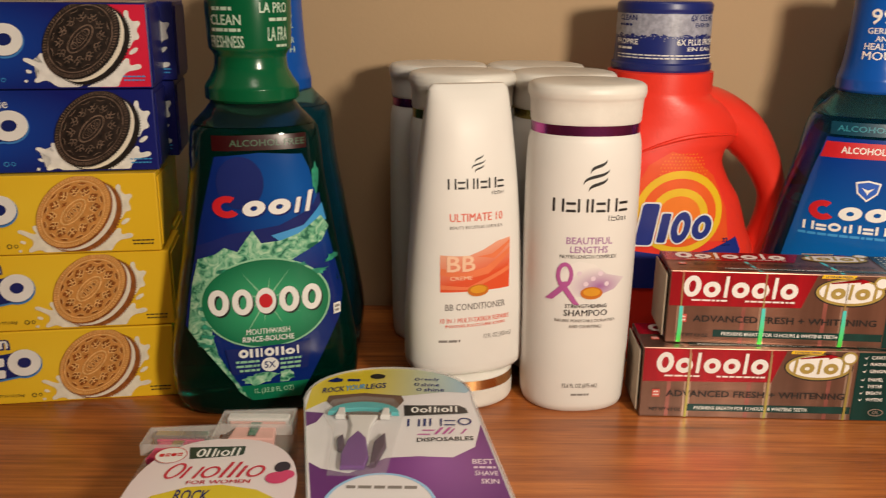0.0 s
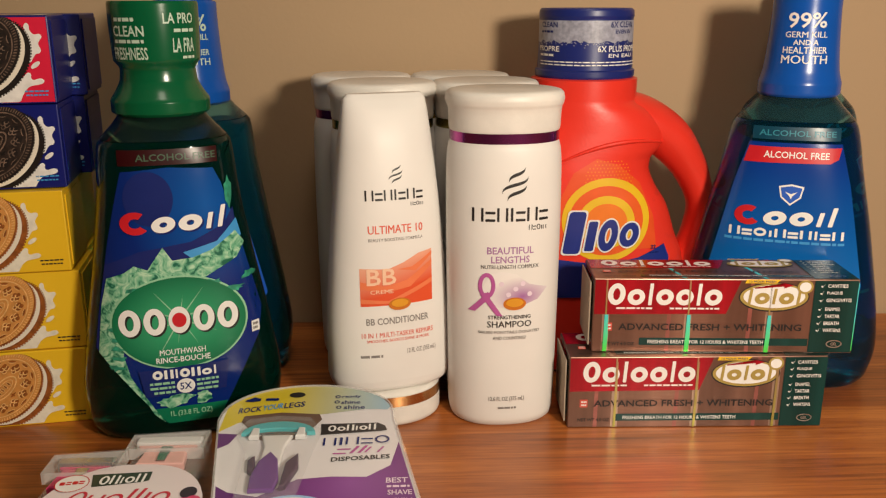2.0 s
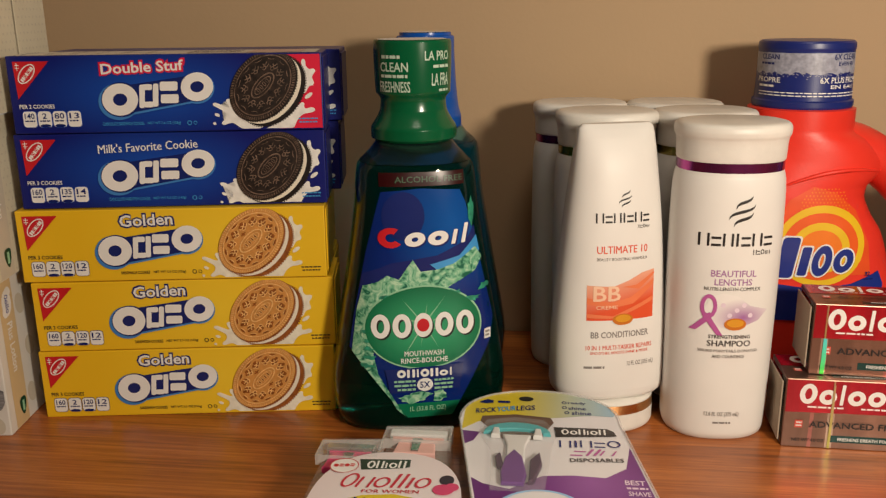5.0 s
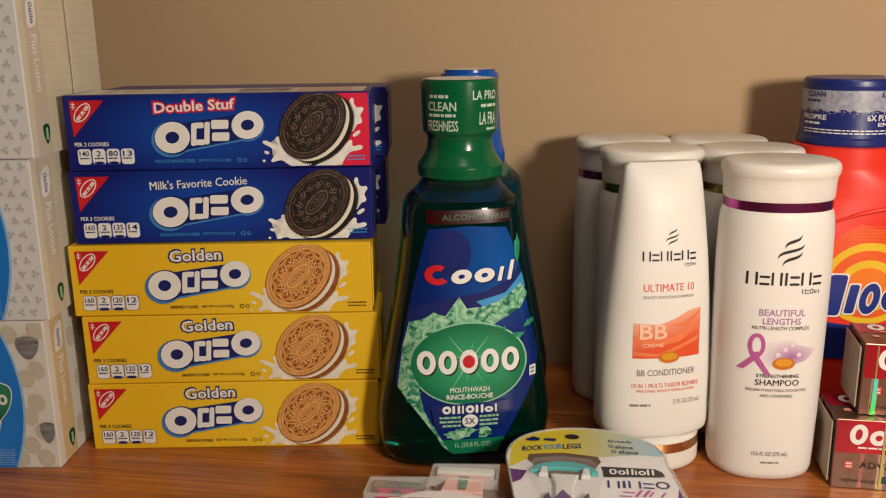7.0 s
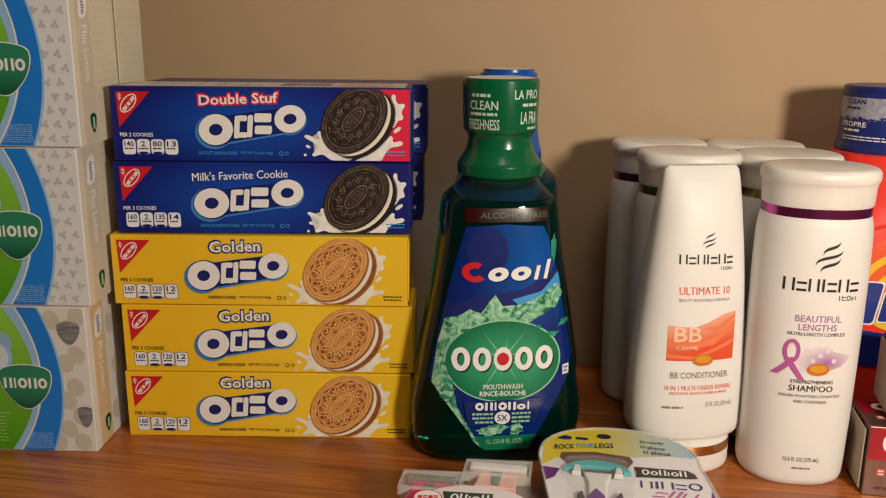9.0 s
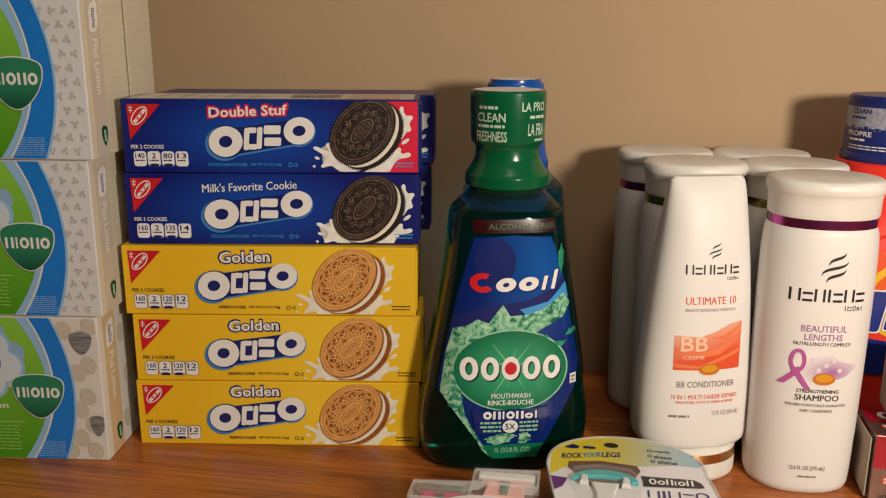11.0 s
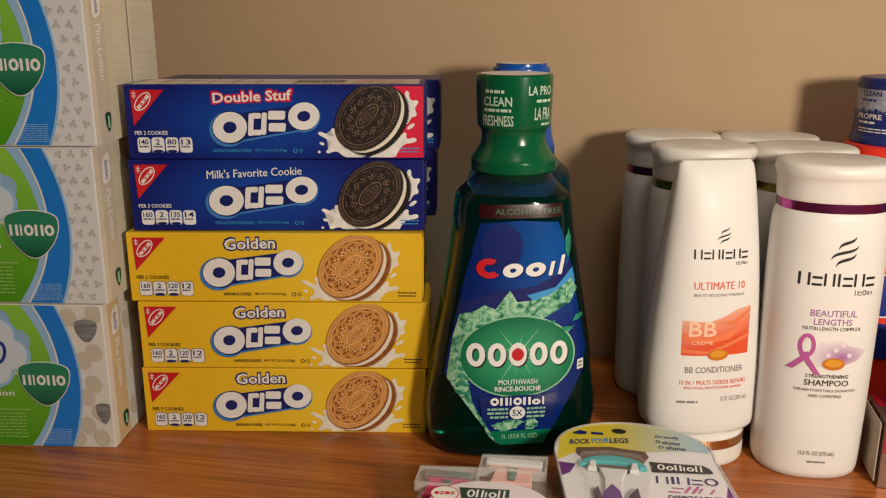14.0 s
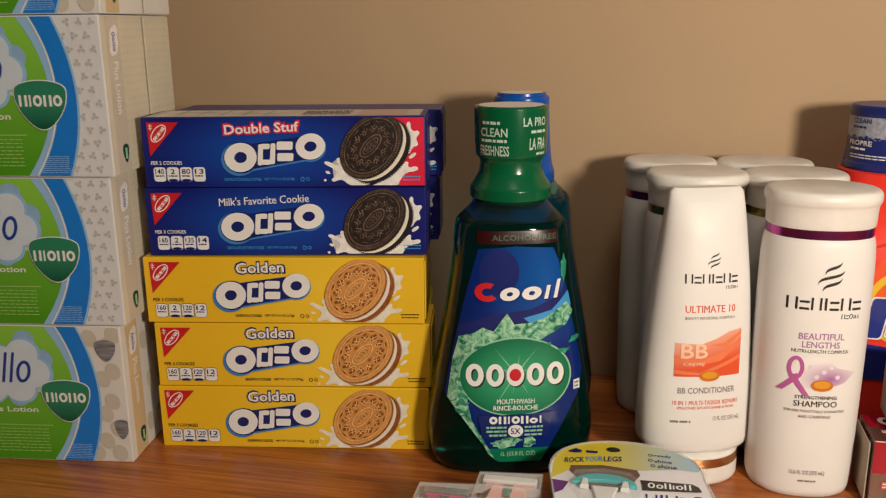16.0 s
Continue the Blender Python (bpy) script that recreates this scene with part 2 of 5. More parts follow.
def bars(x0, y0, x1, y1, seed=1, mean=0.006):
    """Small unreadable writing: a row of word-long bars."""
    rnd = random.Random(seed)
    mean, inset_y = mean * 0.6, 0.12 * (y1 - y0)
    y0, y1 = y0 + inset_y, y1 - inset_y
    out, x = [], x0
    while x < x1 - mean * 0.3:
        w = min(mean * rnd.uniform(0.5, 1.6), x1 - x)
        out += rect(x, y0, x + w, y1)
        x += w + mean * 0.22
    return out


def mark(spec, x0, y0, x1, y1, rise=0.0, slant=0.0, weight=0.26, grow=0.0):
    """A trade mark as a row of plain shapes: o a ring, s two stacked bars, i a bar, h a pair of bars, b a block; capitals stand taller."""
    wide = {"o": 1.0, "s": 0.8, "i": 0.36, "b": 0.8, "h": 0.9}
    total = sum(wide[c.lower()] for c in spec) + 0.14 * (len(spec) - 1)
    k, x, out = (x1 - x0) / total, x0, []
    for c in spec:
        n = c.lower()
        w = wide[n] * k
        p = (x + w / 2 - x0) / (x1 - x0)
        lo = y0 + rise * p
        hi = lo + (y1 - y0 + grow * p) * (1.0 if c.isupper() else 0.74)
        st = min(weight * k, 0.45 * w)
        sv = min(weight * k, 0.34 * (hi - lo))
        cx, cy = x + w / 2, (lo + hi) / 2
        if n == "o":
            g = ring(cx, cy, w / 2, (hi - lo) / 2, w / 2 - st, (hi - lo) / 2 - sv, 28)
        elif n == "s":
            g = rect(x, hi - 1.15 * sv, x + w, hi, sv * 0.3) + rect(x, lo, x + w, lo + 1.15 * sv, sv * 0.3)
        elif n == "i":
            g = rect(cx - max(st, 0.2 * k) / 2, lo, cx + max(st, 0.2 * k) / 2, hi, st * 0.2)
        elif n == "b":
            g = rect(x, lo, x + w, hi, 0.3 * min(w, hi - lo))
        else:
            g = rect(x, lo, x + st, hi, st * 0.15) + rect(x + w - st, lo, x + w, hi, st * 0.15)
        out += [([(px + slant * (py - lo), py) for px, py in vs], fs) for vs, fs in g]
        x += w + 0.14 * k
    return out


def smooth_poly(pts, times=2):
    for _ in range(times):
        nxt = []
        for i, (x, y) in enumerate(pts):
            x2, y2 = pts[(i + 1) % len(pts)]
            nxt += [(.75 * x + .25 * x2, .75 * y + .25 * y2), (.25 * x + .75 * x2, .25 * y + .75 * y2)]
        pts = nxt
    return poly(pts)


def each(name, shapes, surf, layer, material, parent, cut=0.0, label=""):
    for i, sh in enumerate(shapes):
        decal(name, [sh], surf, layer + 0.07 * (i % 12), material, parent, cut, label)


def blob(cx, cy, rx, ry, seed, n=22, rough=0.35, turn=0.0):
    """An uneven splash with long and short tongues."""
    rnd = random.Random(seed)
    pts = []
    for k in range(n):
        a = 2 * math.pi * k / n
        f = 1 + rough * rnd.uniform(-0.4, 1.0) * (1.0 if k % 2 else -0.5)
        pts.append((cx + rx * f * math.cos(a + radians(turn)), cy + ry * f * math.sin(a + radians(turn))))
    return poly(pts)


def clip_to(shapes, x0, y0, x1, y1):
    return [([(min(max(x, x0), x1), min(max(y, y0), y1)) for x, y in vs], fs) for vs, fs in shapes]


def decal(name, shapes, surf, layer, material, parent, cut=0.0, label=""):
    """Ink laid on a panel or round a bottle: surf takes u, v and a height over the skin."""
    bm = bmesh.new()
    for i, (vs, fs) in enumerate(shapes):
        made = [bm.verts.new((x, y, 0.000012 * (i % 14))) for x, y in vs]
        for f in fs:
            try:
                bm.faces.new([made[i] for i in f])
            except ValueError:
                pass
    bmesh.ops.triangulate(bm, faces=[f for f in bm.faces if len(f.verts) > 4])
    if cut:
        for axis in (0, 1):
            lo = min(v.co[axis] for v in bm.verts)
            hi = max(v.co[axis] for v in bm.verts)
            for k in range(math.floor(lo / cut) + 1, math.ceil(hi / cut)):
                at, no = [0, 0, 0], [0, 0, 0]
                at[axis], no[axis] = k * cut, 1
                bmesh.ops.bisect_plane(bm, geom=bm.verts[:] + bm.edges[:] + bm.faces[:], plane_co=at, plane_no=no, dist=1e-6)
    for f in bm.faces:
        if f.normal.z < 0:
            f.normal_flip()
    for v in bm.verts:
        v.co = surf(v.co.x, v.co.y, 0.00018 * layer + v.co.z)
    return part(name, bm, material, parent, label, smooth=cut > 0)


def blend_mat(name, a, b, centre, size, rough=0.35, axis=None, metal=0.0):
    """Print that fades from colour a to colour b away from a centre, or along an axis."""
    m = mat(name, a, rough, metal=metal, bump=0.015)
    nt = m.node_tree
    p = nt.nodes["Principled BSDF"]
    co = nt.nodes.new("ShaderNodeTexCoord")
    sub = nt.nodes.new("ShaderNodeVectorMath")
    sub.operation = "SUBTRACT"
    sub.inputs[1].default_value = centre
    nt.links.new(co.outputs["Object"], sub.inputs[0])
    mul = nt.nodes.new("ShaderNodeVectorMath")
    mul.operation = "MULTIPLY"
    mul.inputs[1].default_value = tuple(1 / s if s else 0 for s in size)
    nt.links.new(sub.outputs[0], mul.inputs[0])
    ln = nt.nodes.new("ShaderNodeVectorMath")
    ln.operation = "LENGTH" if axis is None else "DOT_PRODUCT"
    if axis is not None:
        ln.inputs[1].default_value = axis
    nt.links.new(mul.outputs[0], ln.inputs[0])
    mix = nt.nodes.new("ShaderNodeMixRGB")
    mix.inputs[1].default_value, mix.inputs[2].default_value = (*a, 1), (*b, 1)
    nt.links.new(ln.outputs["Value"], mix.inputs[0])
    nt.links.new(mix.outputs[0], p.inputs["Base Color"])
    return m


W = ink("white", (0.80, 0.79, 0.77))
BLACK = ink("black", (0.02, 0.018, 0.018))
GREY = ink("grey", (0.22, 0.20, 0.19))
NAVY = ink("navy", (0.012, 0.022, 0.14), 0.22)
RED = ink("red", (0.55, 0.012, 0.02))
PINKRED = ink("crimson", (0.68, 0.012, 0.05))
YEL = ink("yellow", (0.80, 0.50, 0.015))
SKY = ink("sky_blue", (0.05, 0.30, 0.65))
BLUE = ink("blue", (0.008, 0.09, 0.50))
CARD = mat("grey_board", (0.40, 0.33, 0.25), 0.8, var=0.1, bump=0.1, fine=500)

# ---- mouthwash bottles ----
SC = Shape([(0, .051, .032, 2.6), (.003, .0565, .0358, 2.7), (.010, .0598, .0374, 2.9), (.03, .0618, .0382, 3), (.056, .0585, .0378, 3.1), (.12, .0475, .0366, 3.1), (.158, .0418, .0350, 3.0),
            (.174, .0405, .0340, 2.9), (.1845, .0390, .0325, 2.7), (.1900, .0345, .0302, 2.4), (.1960, .0290, .0275, 2.1), (.2030, .0250, .0250, 2.0)])
SP = Shape([(0, .055, .034, 2.6), (.003, .061, .038, 2.7), (.010, .0655, .0395, 2.9), (.03, .0690, .0405, 3), (.056, .0665, .040, 3.1), (.09, .0605, .039, 3.1), (.12, .0545, .0378, 3.1), (.158, .0460, .0350, 2.9),
            (.174, .0430, .0330, 2.7), (.1850, .0398, .0312, 2.6), (.1910, .0350, .0292, 2.3), (.1975, .0290, .0268, 2.1), (.2050, .0240, .0240, 2.0)])
CAP_GREEN = Shape([(.2010, .0268, .0268, 2), (.2028, .0288, .0288, 2), (.2090, .0288, .0288, 2), (.2125, .0268, .0268, 2), (.2168, .0242, .0242, 2), (.2210, .0224, .0224, 2), (.2275, .0218, .0218, 2),
                   (.2300, .0230, .0230, 2), (.2325, .0249, .0249, 2), (.261, .0258, .0258, 2), (.2645, .0258, .0258, 2), (.2660, .0252, .0252, 2)])
CAP_BLUE = Shape([(.1965, .0252, .0252, 2), (.1985, .0270, .0270, 2), (.205, .0270, .0270, 2), (.209, .0260, .0260, 2), (.214, .0248, .0248, 2), (.225, .0236, .0236, 2), (.24, .0226, .0226, 2),
                  (.258, .0219, .0219, 2), (.2640, .0219, .0219, 2), (.2655, .0212, .0212, 2), (.2660, .0196, .0196, 2), (.2680, .0194, .0194, 2)])
CAP_PRO = Shape([(.2030 + (z - .1965) * .965, *v[:3]) for z, v in zip(CAP_BLUE.z, CAP_BLUE.v)])


def lathe_wrap(shape, turn):
    def surf(u, v, h):
        r = shape.at(v)[0] + h
        a = u / r + turn
        return (r * math.sin(a), -r * math.cos(a), v)
    return surf


def mouthwash(x, y, rz, liquid, clear, cap, capmat, label, skin=SC):
    b = thing("mouthwash_bottle", pose(x, y, 0, 0, 0, rz), label, "mouthwash", "mouthwash bottles")
    part("liquid_body", skin.bm(0, .1872, rings=60), liquid, b, "tinted clear plastic full of liquid", smooth=True)
    part("shoulder", skin.bm(.1876, skin.z[-1], rings=12), clear, b, "empty clear plastic shoulder", smooth=True)
    c = part("cap", cap.bm(rings=40), capmat, b, "ribbed glossy plastic cap", smooth=True)
    bm = bmesh.new()
    bmesh.ops.create_circle(bm, cap_ends=True, segments=40, radius=cap.at(cap.z[-1])[0] - .0022)
    bmesh.ops.translate(bm, vec=(0, 0, cap.z[-1] + .0003), verts=bm.verts)
    part("cap_top", bm, W, c, "white round top of the cap")
    return b, c


LG_BLUE = blend_mat("label_blue", (0.004, 0.090, 0.37), (0.004, 0.020, 0.16), (0.020, -0.035, 0.150), (0.045, 1, 0.060), rough=0.2)
OVAL_GREEN = blend_mat("oval_green", (0.04, 0.40, 0.18), (0.0, 0.13, 0.055), (0, -0.037, 0.078), (0.045, 1, 0.03))


def marbled(name, c0, c1, c2, scale=70.0):
    """A print of splashing water: streaky swirls between three tones."""
    m = mat(name, c1, 0.35, bump=0.02)
    nt = m.node_tree
    co = nt.nodes.new("ShaderNodeTexCoord")
    n = nt.nodes.new("ShaderNodeTexNoise")
    n.inputs["Scale"].default_value, n.inputs["Detail"].default_value, n.inputs["Distortion"].default_value = scale, 5, 2.2
    r = nt.nodes.new("ShaderNodeValToRGB")
    e = r.color_ramp.elements
    e[0].position, e[0].color = 0.36, (*c0, 1)
    e[1].position, e[1].color = 0.66, (*c2, 1)
    k = e.new(0.47)
    k.color = (*c1, 1)
    nt.links.new(co.outputs["Object"], n.inputs["Vector"])
    nt.links.new(n.outputs["Fac"], r.inputs["Fac"])
    nt.links.new(r.outputs["Color"], nt.nodes["Principled BSDF"].inputs["Base Color"])
    return m


AQUA = marbled("aqua_splash_print", (0.004, 0.12, 0.07), (0.14, 0.42, 0.25), (0.46, 0.68, 0.48), 130.0)
AQUA2 = mat("deep_aqua_print", (0.03, 0.26, 0.16), 0.35, var=0.5, scale=240.0, bump=0.02)
DIM = ink("dim_green", (.055, .10, .06))
DARKRED = mat("dark_red_strip", (0.028, 0.002, 0.003), 0.3, bump=0.01)
DARKTEAL = mat("dark_teal_strip", (0.004, 0.05, 0.09), 0.3, bump=0.01)
MINT = ink("mint", (0.28, 0.55, 0.35))
PALE_MINT = ink("pale_mint", (0.50, 0.66, 0.54))

b, c = mouthwash(-.118, .546, 15, GREEN_LIQ, CLEAR_G, CAP_GREEN, GREEN_CAP, "large green mouthwash bottle with a blue and green label")
S = SC.front
K = .004
decal("neck_strip", rect(-.027, .1745, .029, .1835), S, 3, DARKRED, b, .002)
decal("lettering", text("ALCOHOL FREE", -.017, .1770, .028, .1810), S, 5, DIM, b, .003)
decal("label", poly([(-.026, .171), (.0, .173), (.026, .171), (.030, .162), (.037, .136), (.050, .080), (.047, .064), (.019, .0125), (-.012, .0125), (-.050, .064), (-.0465, .085), (-.037, .130), (-.030, .157)]), S, 1, LG_BLUE, b, K)
decal("dark_swirl", oval(-.012, .155, .014, .016) + poly([(-.040, .116), (-.02, .124), (.01, .128), (.030, .137), (.036, .146), (.037, .138), (.030, .126), (.01, .117), (-.02, .112), (-.042, .106)]), S, 2, NAVY, b, K)
decal("pale_swirl", poly([(.005, .122), (.025, .127), (.0375, .139), (.040, .128), (.030, .120), (.012, .116)]), S, 3, SKY, b, K)
rnd = random.Random(4)
edge = [(-.047, .070), (-.044, .092), (-.039, .108), (-.030, .111), (-.024, .116), (-.016, .113), (-.010, .121), (-.006, .125), (-.002, .117), (.010, .119), (.022, .122), (.036, .131), (.041, .124), (.036, .115), (.020, .108), (.008, .101), (-.01, .098), (-.030, .09), (-.035, .06), (-.032, .045), (-.02, .02), (-.014, .014), (-.048, .062)]
decal("splash", poly([(x + rnd.uniform(-.0008, .0008), y + rnd.uniform(-.0008, .0008)) for x, y in edge]), S, 4, AQUA, b, K)
each("splash_streak", sum([blob(-.036 + .005 * rnd.uniform(-1, 1) + .011 * k, .106 + .012 * rnd.uniform(-1, 1) - .008 * (k == 0), .0045, .0016, k, 14, .8, 60 * rnd.random()) for k in range(7)], [])
      + sum([blob(-.040 + .006 * rnd.random(), .052 + .006 * k, .0035, .0014, k + 20, 14, .9, 90 * rnd.random()) for k in range(7)], [])
      + blob(.043, .103, .004, .002, 3, 14, .8, 40) + blob(.034, .155, .0022, .0085, 5, 12, .3, 0), S, 5, AQUA2, b, K)
decal("oval_rim", oval(0, .0785, .0405, .0297, 48), S, 5, MINT, b, K)
decal("oval_line", oval(0, .0785, .0393, .0286, 48), S, 6, OVAL_GREEN, b, K)
decal("starburst", sum([poly([(.0006 * math.sin(a), .081 - .0006 * math.cos(a)), (l * math.cos(a), .081 + l * math.sin(a)), (-.0006 * math.sin(a), .081 + .0006 * math.cos(a))]) for a, l in
      [(radians(d), l) for d, l in ((20, .02), (52, .024), (80, .015), (128, .024), (160, .02), (205, .017), (238, .03), (262, .016), (300, .02), (335, .024))]], []), S, 7, MINT, b, .008)
decal("mark_shadow", mark("ooooo", -.0345, .0708, .0355, .0938, weight=.30), S, 8, BLACK, b, .006)
decal("logo_mark", mark("ooooo", -.0355, .0720, .0345, .0950, weight=.30), S, 9, W, b, .006)
decal("logo_dot", oval(-.0005, .0805, .0042, .0046, 24), S, 10, RED, b, .006)
decal("lettering", text("MOUTHWASH", -.0135, .0585, .0135, .0622) + text("RINCE-BOUCHE", -.016, .0535, .016, .0572), S, 8, W, b, .006)
decal("label_band", poly([(-.027, .0495), (.027, .0511), (.024, .033), (-.024, .032)]), S, 8, NAVY, b, K)
decal("logo_mark", mark("OHIOHoI", -.019, .0432, .019, .0490, weight=.3), S, 9, W, b, .006)
decal("small_print", bars(-.021, .0395, -.0065, .0415, 1, .005) + bars(-.021, .0365, -.0065, .0385, 2, .005) + bars(-.019, .0335, -.0065, .0355, 3, .005)
      + bars(.0065, .0395, .021, .0415, 4, .005) + bars(.0065, .0365, .021, .0385, 5, .005) + bars(.0065, .0335, .019, .0355, 6, .005), S, 9, MINT, b, .006)
decal("five_badge", oval(0, .0375, .0055, .0048, 24), S, 9, W, b, .006)
decal("lettering", text("5X", -.0035, .0352, .0035, .0398), S, 10, NAVY, b)
decal("splash_low", blob(-.008, .028, .009, .0035, 8, 18, .7) + blob(.010, .028, .005, .0035, 9, 14, .7), S, 4, AQUA, b, K)
decal("label_tip", poly([(-.0215, .0235), (.0245, .0235), (.019, .0127), (-.012, .0127)]), S, 3, ink("bottle_green", (0.0, 0.16, 0.075)), b, K)
decal("lettering", text("1L (33.8 FL OZ)", -.0105, .0165, .0145, .0212), S, 5, MINT, b, .006)
decal("mark_shadow", mark("ooiI", -.0115, .1335, .0310, .1465, rise=.001, slant=.22, weight=.40), S, 3.5, NAVY, b, .006)
decal("logo_mark", mark("ooiI", -.0125, .1345, .0300, .1475, rise=.001, slant=.22, weight=.34), S, 4, W, b, .006)
decal("logo_red_arc", ring(-.0205, .141, .0085, .0068, .0035, .0028, 24, 0, 55, 320), S, 5, RED, b, .006)
decal("white_square", rect(.0425, .0655, .0475, .0725), S, 5, W, b, .006)
decal("square_code", bars(.0434, .0668, .0466, .0688, 3, .0015) + bars(.0434, .0695, .0466, .0715, 4, .0015), S, 6, GREY, b)
cw = lathe_wrap(CAP_GREEN, radians(-36))
decal("cap_lettering", text("CLEAN", -.0105, .2465, .0105, .2525) + bars(-.009, .2545, .007, .2572, 7, .006) + bars(-.010, .2425, .010, .2450, 8, .006) + text("FRESHNESS", -.0115, .2335, .0115, .2405), cw, 2, PALE_MINT, c, .004)
cw = lathe_wrap(CAP_GREEN, radians(33))
decal("cap_lettering", text("LA PRO", -.010, .2535, .010, .2595) + bars(-.004, .2485, .010, .2510, 5, .006) + text("LA FRA", -.005, .2375, .010, .2455) + bars(.001, .2335, .010, .2355, 9, .005), cw, 2, PALE_MINT, c, .004)

b2, c2 = mouthwash(-.121, .632, 0, BLUE_LIQ, CLEAR_B, CAP_BLUE, BLUE_CAP, "blue mouthwash bottle behind the green one")
decal("label", poly([(-.028, .165), (.028, .165), (.050, .065), (.018, .0125), (-.018, .0125), (-.050, .065)]), S, 1, BLUE, b2, K)
cw = lathe_wrap(CAP_BLUE, radians(22))
decal("cap_lettering", text("99%", -.011, .246, .011, .257) + text("GERM KILL", -.012, .2405, .012, .2445) + text("HEALTHIER", -.012, .2305, .012, .2345) + text("MOUTH", -.012, .224, .012, .2285), cw, 2, PALE_MINT, c2, .004)

DULL_TEAL = ink("dull_teal", (0.03, 0.22, 0.30))
PRO_BLUE = blend_mat("deep_blue_label", (0.004, 0.032, 0.24), (0.004, 0.16, 0.52), (0, -0.03, 0.165), (1, 1, 0.10), rough=0.2, axis=(0, 0, -1))


def pro_label(b, c):
    S = SP.front
    decal("neck_strip", rect(-.0275, .1760, .0275, .1845), S, 3, DARKTEAL, b, .002)
    decal("lettering", text("ALCOHOL FREE", -.0235, .1785, .0245, .1824), S, 5, DULL_TEAL, b, .003)
    decal("label", poly([(-.029, .174), (.029, .174), (.037, .146), (.0511, .078), (.047, .062), (.030, .03), (-.030, .03), (-.047, .062), (-.0511, .078), (-.037, .146)]), S, 1, PRO_BLUE, b, K)
    decal("red_tag", poly([(-.032, .1605), (-.029, .1712), (.029, .1715), (.0275, .1640), (.0225, .1612)]), S, 2, RED, b, K)
    decal("lettering", text("ALCOHOL FREE", -.0195, .1640, .0215, .1685), S, 3, W, b, .006)
    decal("shield_rim", poly([(-.008, .1455), (0, .147), (.008, .1455), (.0065, .138), (0, .1325), (-.0065, .138)]), S, 2, W, b, K)
    decal("shield", poly([(-.0068, .1445), (0, .1458), (.0068, .1445), (.0055, .1385), (0, .134), (-.0055, .1385)]), S, 3, BLUE, b, K)
    decal("shield_bird", poly([(-.004, .142), (0, .1405), (.004, .142), (.001, .139), (0, .137), (-.001, .139)]), S, 4, W, b, K)
    decal("logo_mark", mark("ooiI", -.0170, .1185, .0290, .1315, rise=.001, slant=.22, weight=.34), S, 3, W, b, .006)
    decal("logo_red_arc", ring(-.026, .1245, .0088, .0068, .0036, .0028, 24, 0, 55, 320), S, 4, RED, b, .006)
    decal("logo_mark", mark("HsOiHsHIsH", -.0375, .1103, .036, .1162, weight=.22), S, 3, W, b, .006)
    decal("small_print", bars(-.040, .1065, .038, .1088, 5, .007), S, 3, SKY, b, .006)
    decal("white_patch", rect(.030, .066, .043, .082), S, 3, W, b, K)
    decal("small_print", bars(.026, .050, .040, .053, 6, .006), S, 3, W, b, K)
    cw = lathe_wrap(CAP_PRO, 0)
    for body, half, v0, v1 in (("99%", .0125, .2480, .2580), ("GERM KILL", .0135, .2420, .2458), ("AND A", .008, .2372, .2406), ("HEALTHIER", .0145, .2318, .2360), ("MOUTH", .015, .2252, .2306)):
        decal("cap_lettering", text(body, -half, v0, half, v1), cw, 2, W, c, .004)


b3, c3 = mouthwash(.3000, .605, -20, BLUE_LIQ, CLEAR_B, CAP_PRO, BLUE_CAP, "blue mouthwash bottle with a deep blue label", SP)
pro_label(b3, c3)
b4 = copy_thing(b3, pose(.3360, .682, 0, 0, 0, -12))
b4["label"] = "second blue mouthwash bottle close to the wall"

# ---- hair care bottles ----
SH = Shape([(0, .0318, .0275, 2.4), (.0015, .0336, .0292, 2.4), (.006, .0346, .0302, 2.4), (.03, .0354, .031, 2.4), (.13, .0363, .030, 2.4), (.165, .0361, .0296, 2.3), (.176, .0356, .0290, 2.25), (.1805, .0349, .0285, 2.2), (.1825, .0342, .028, 2.2), (.1836, .0341, .028, 2.2), (.1898, .0342, .0281, 2.2),
            (.1910, .0346, .0284, 2.2), (.2005, .0350, .0288, 2.2), (.2042, .0355, .0294, 2.2), (.2060, .0364, .0303, 2.2), (.2088, .0368, .0307, 2.2), (.2116, .0364, .0302, 2.2), (.2136, .0346, .0285, 2.2), (.2143, .0315, .0255, 2.2)])
LILAC = ink("lilac", (0.36, 0.17, 0.36))
ROSE = ink("orchid", (0.45, 0.10, 0.32))
GOLDINK = ink("gold", (0.75, 0.36, 0.03), 0.3, 0.3)
CORAL = ink("coral", (0.70, 0.10, 0.05))
PALE_ORANGE = ink("pale_orange", (0.76, 0.19, 0.075))
VIOLET_FADE = blend_mat("violet_picture", (0.34, 0.12, 0.34), (0.80, 0.77, 0.75), (.008, -.03, .089), (.022, 0, .0130))


def shampoo(x, y, rz, band, label):
    b = thing("shampoo_bottle", pose(x, y, 0, 0, 0, rz), label, "bottle", "hair care bottles")
    part("body", SH.bm(0, .1836, rings=40), WHITE, b, smooth=True)
    part("band", SH.bm(.1836, .1898, rings=3), band, b, "shiny foil band", smooth=True)
    part("cap", SH.bm(.1898, .2143, rings=22), CAPWHITE, b, "frosted white flip cap", smooth=True)
    return b


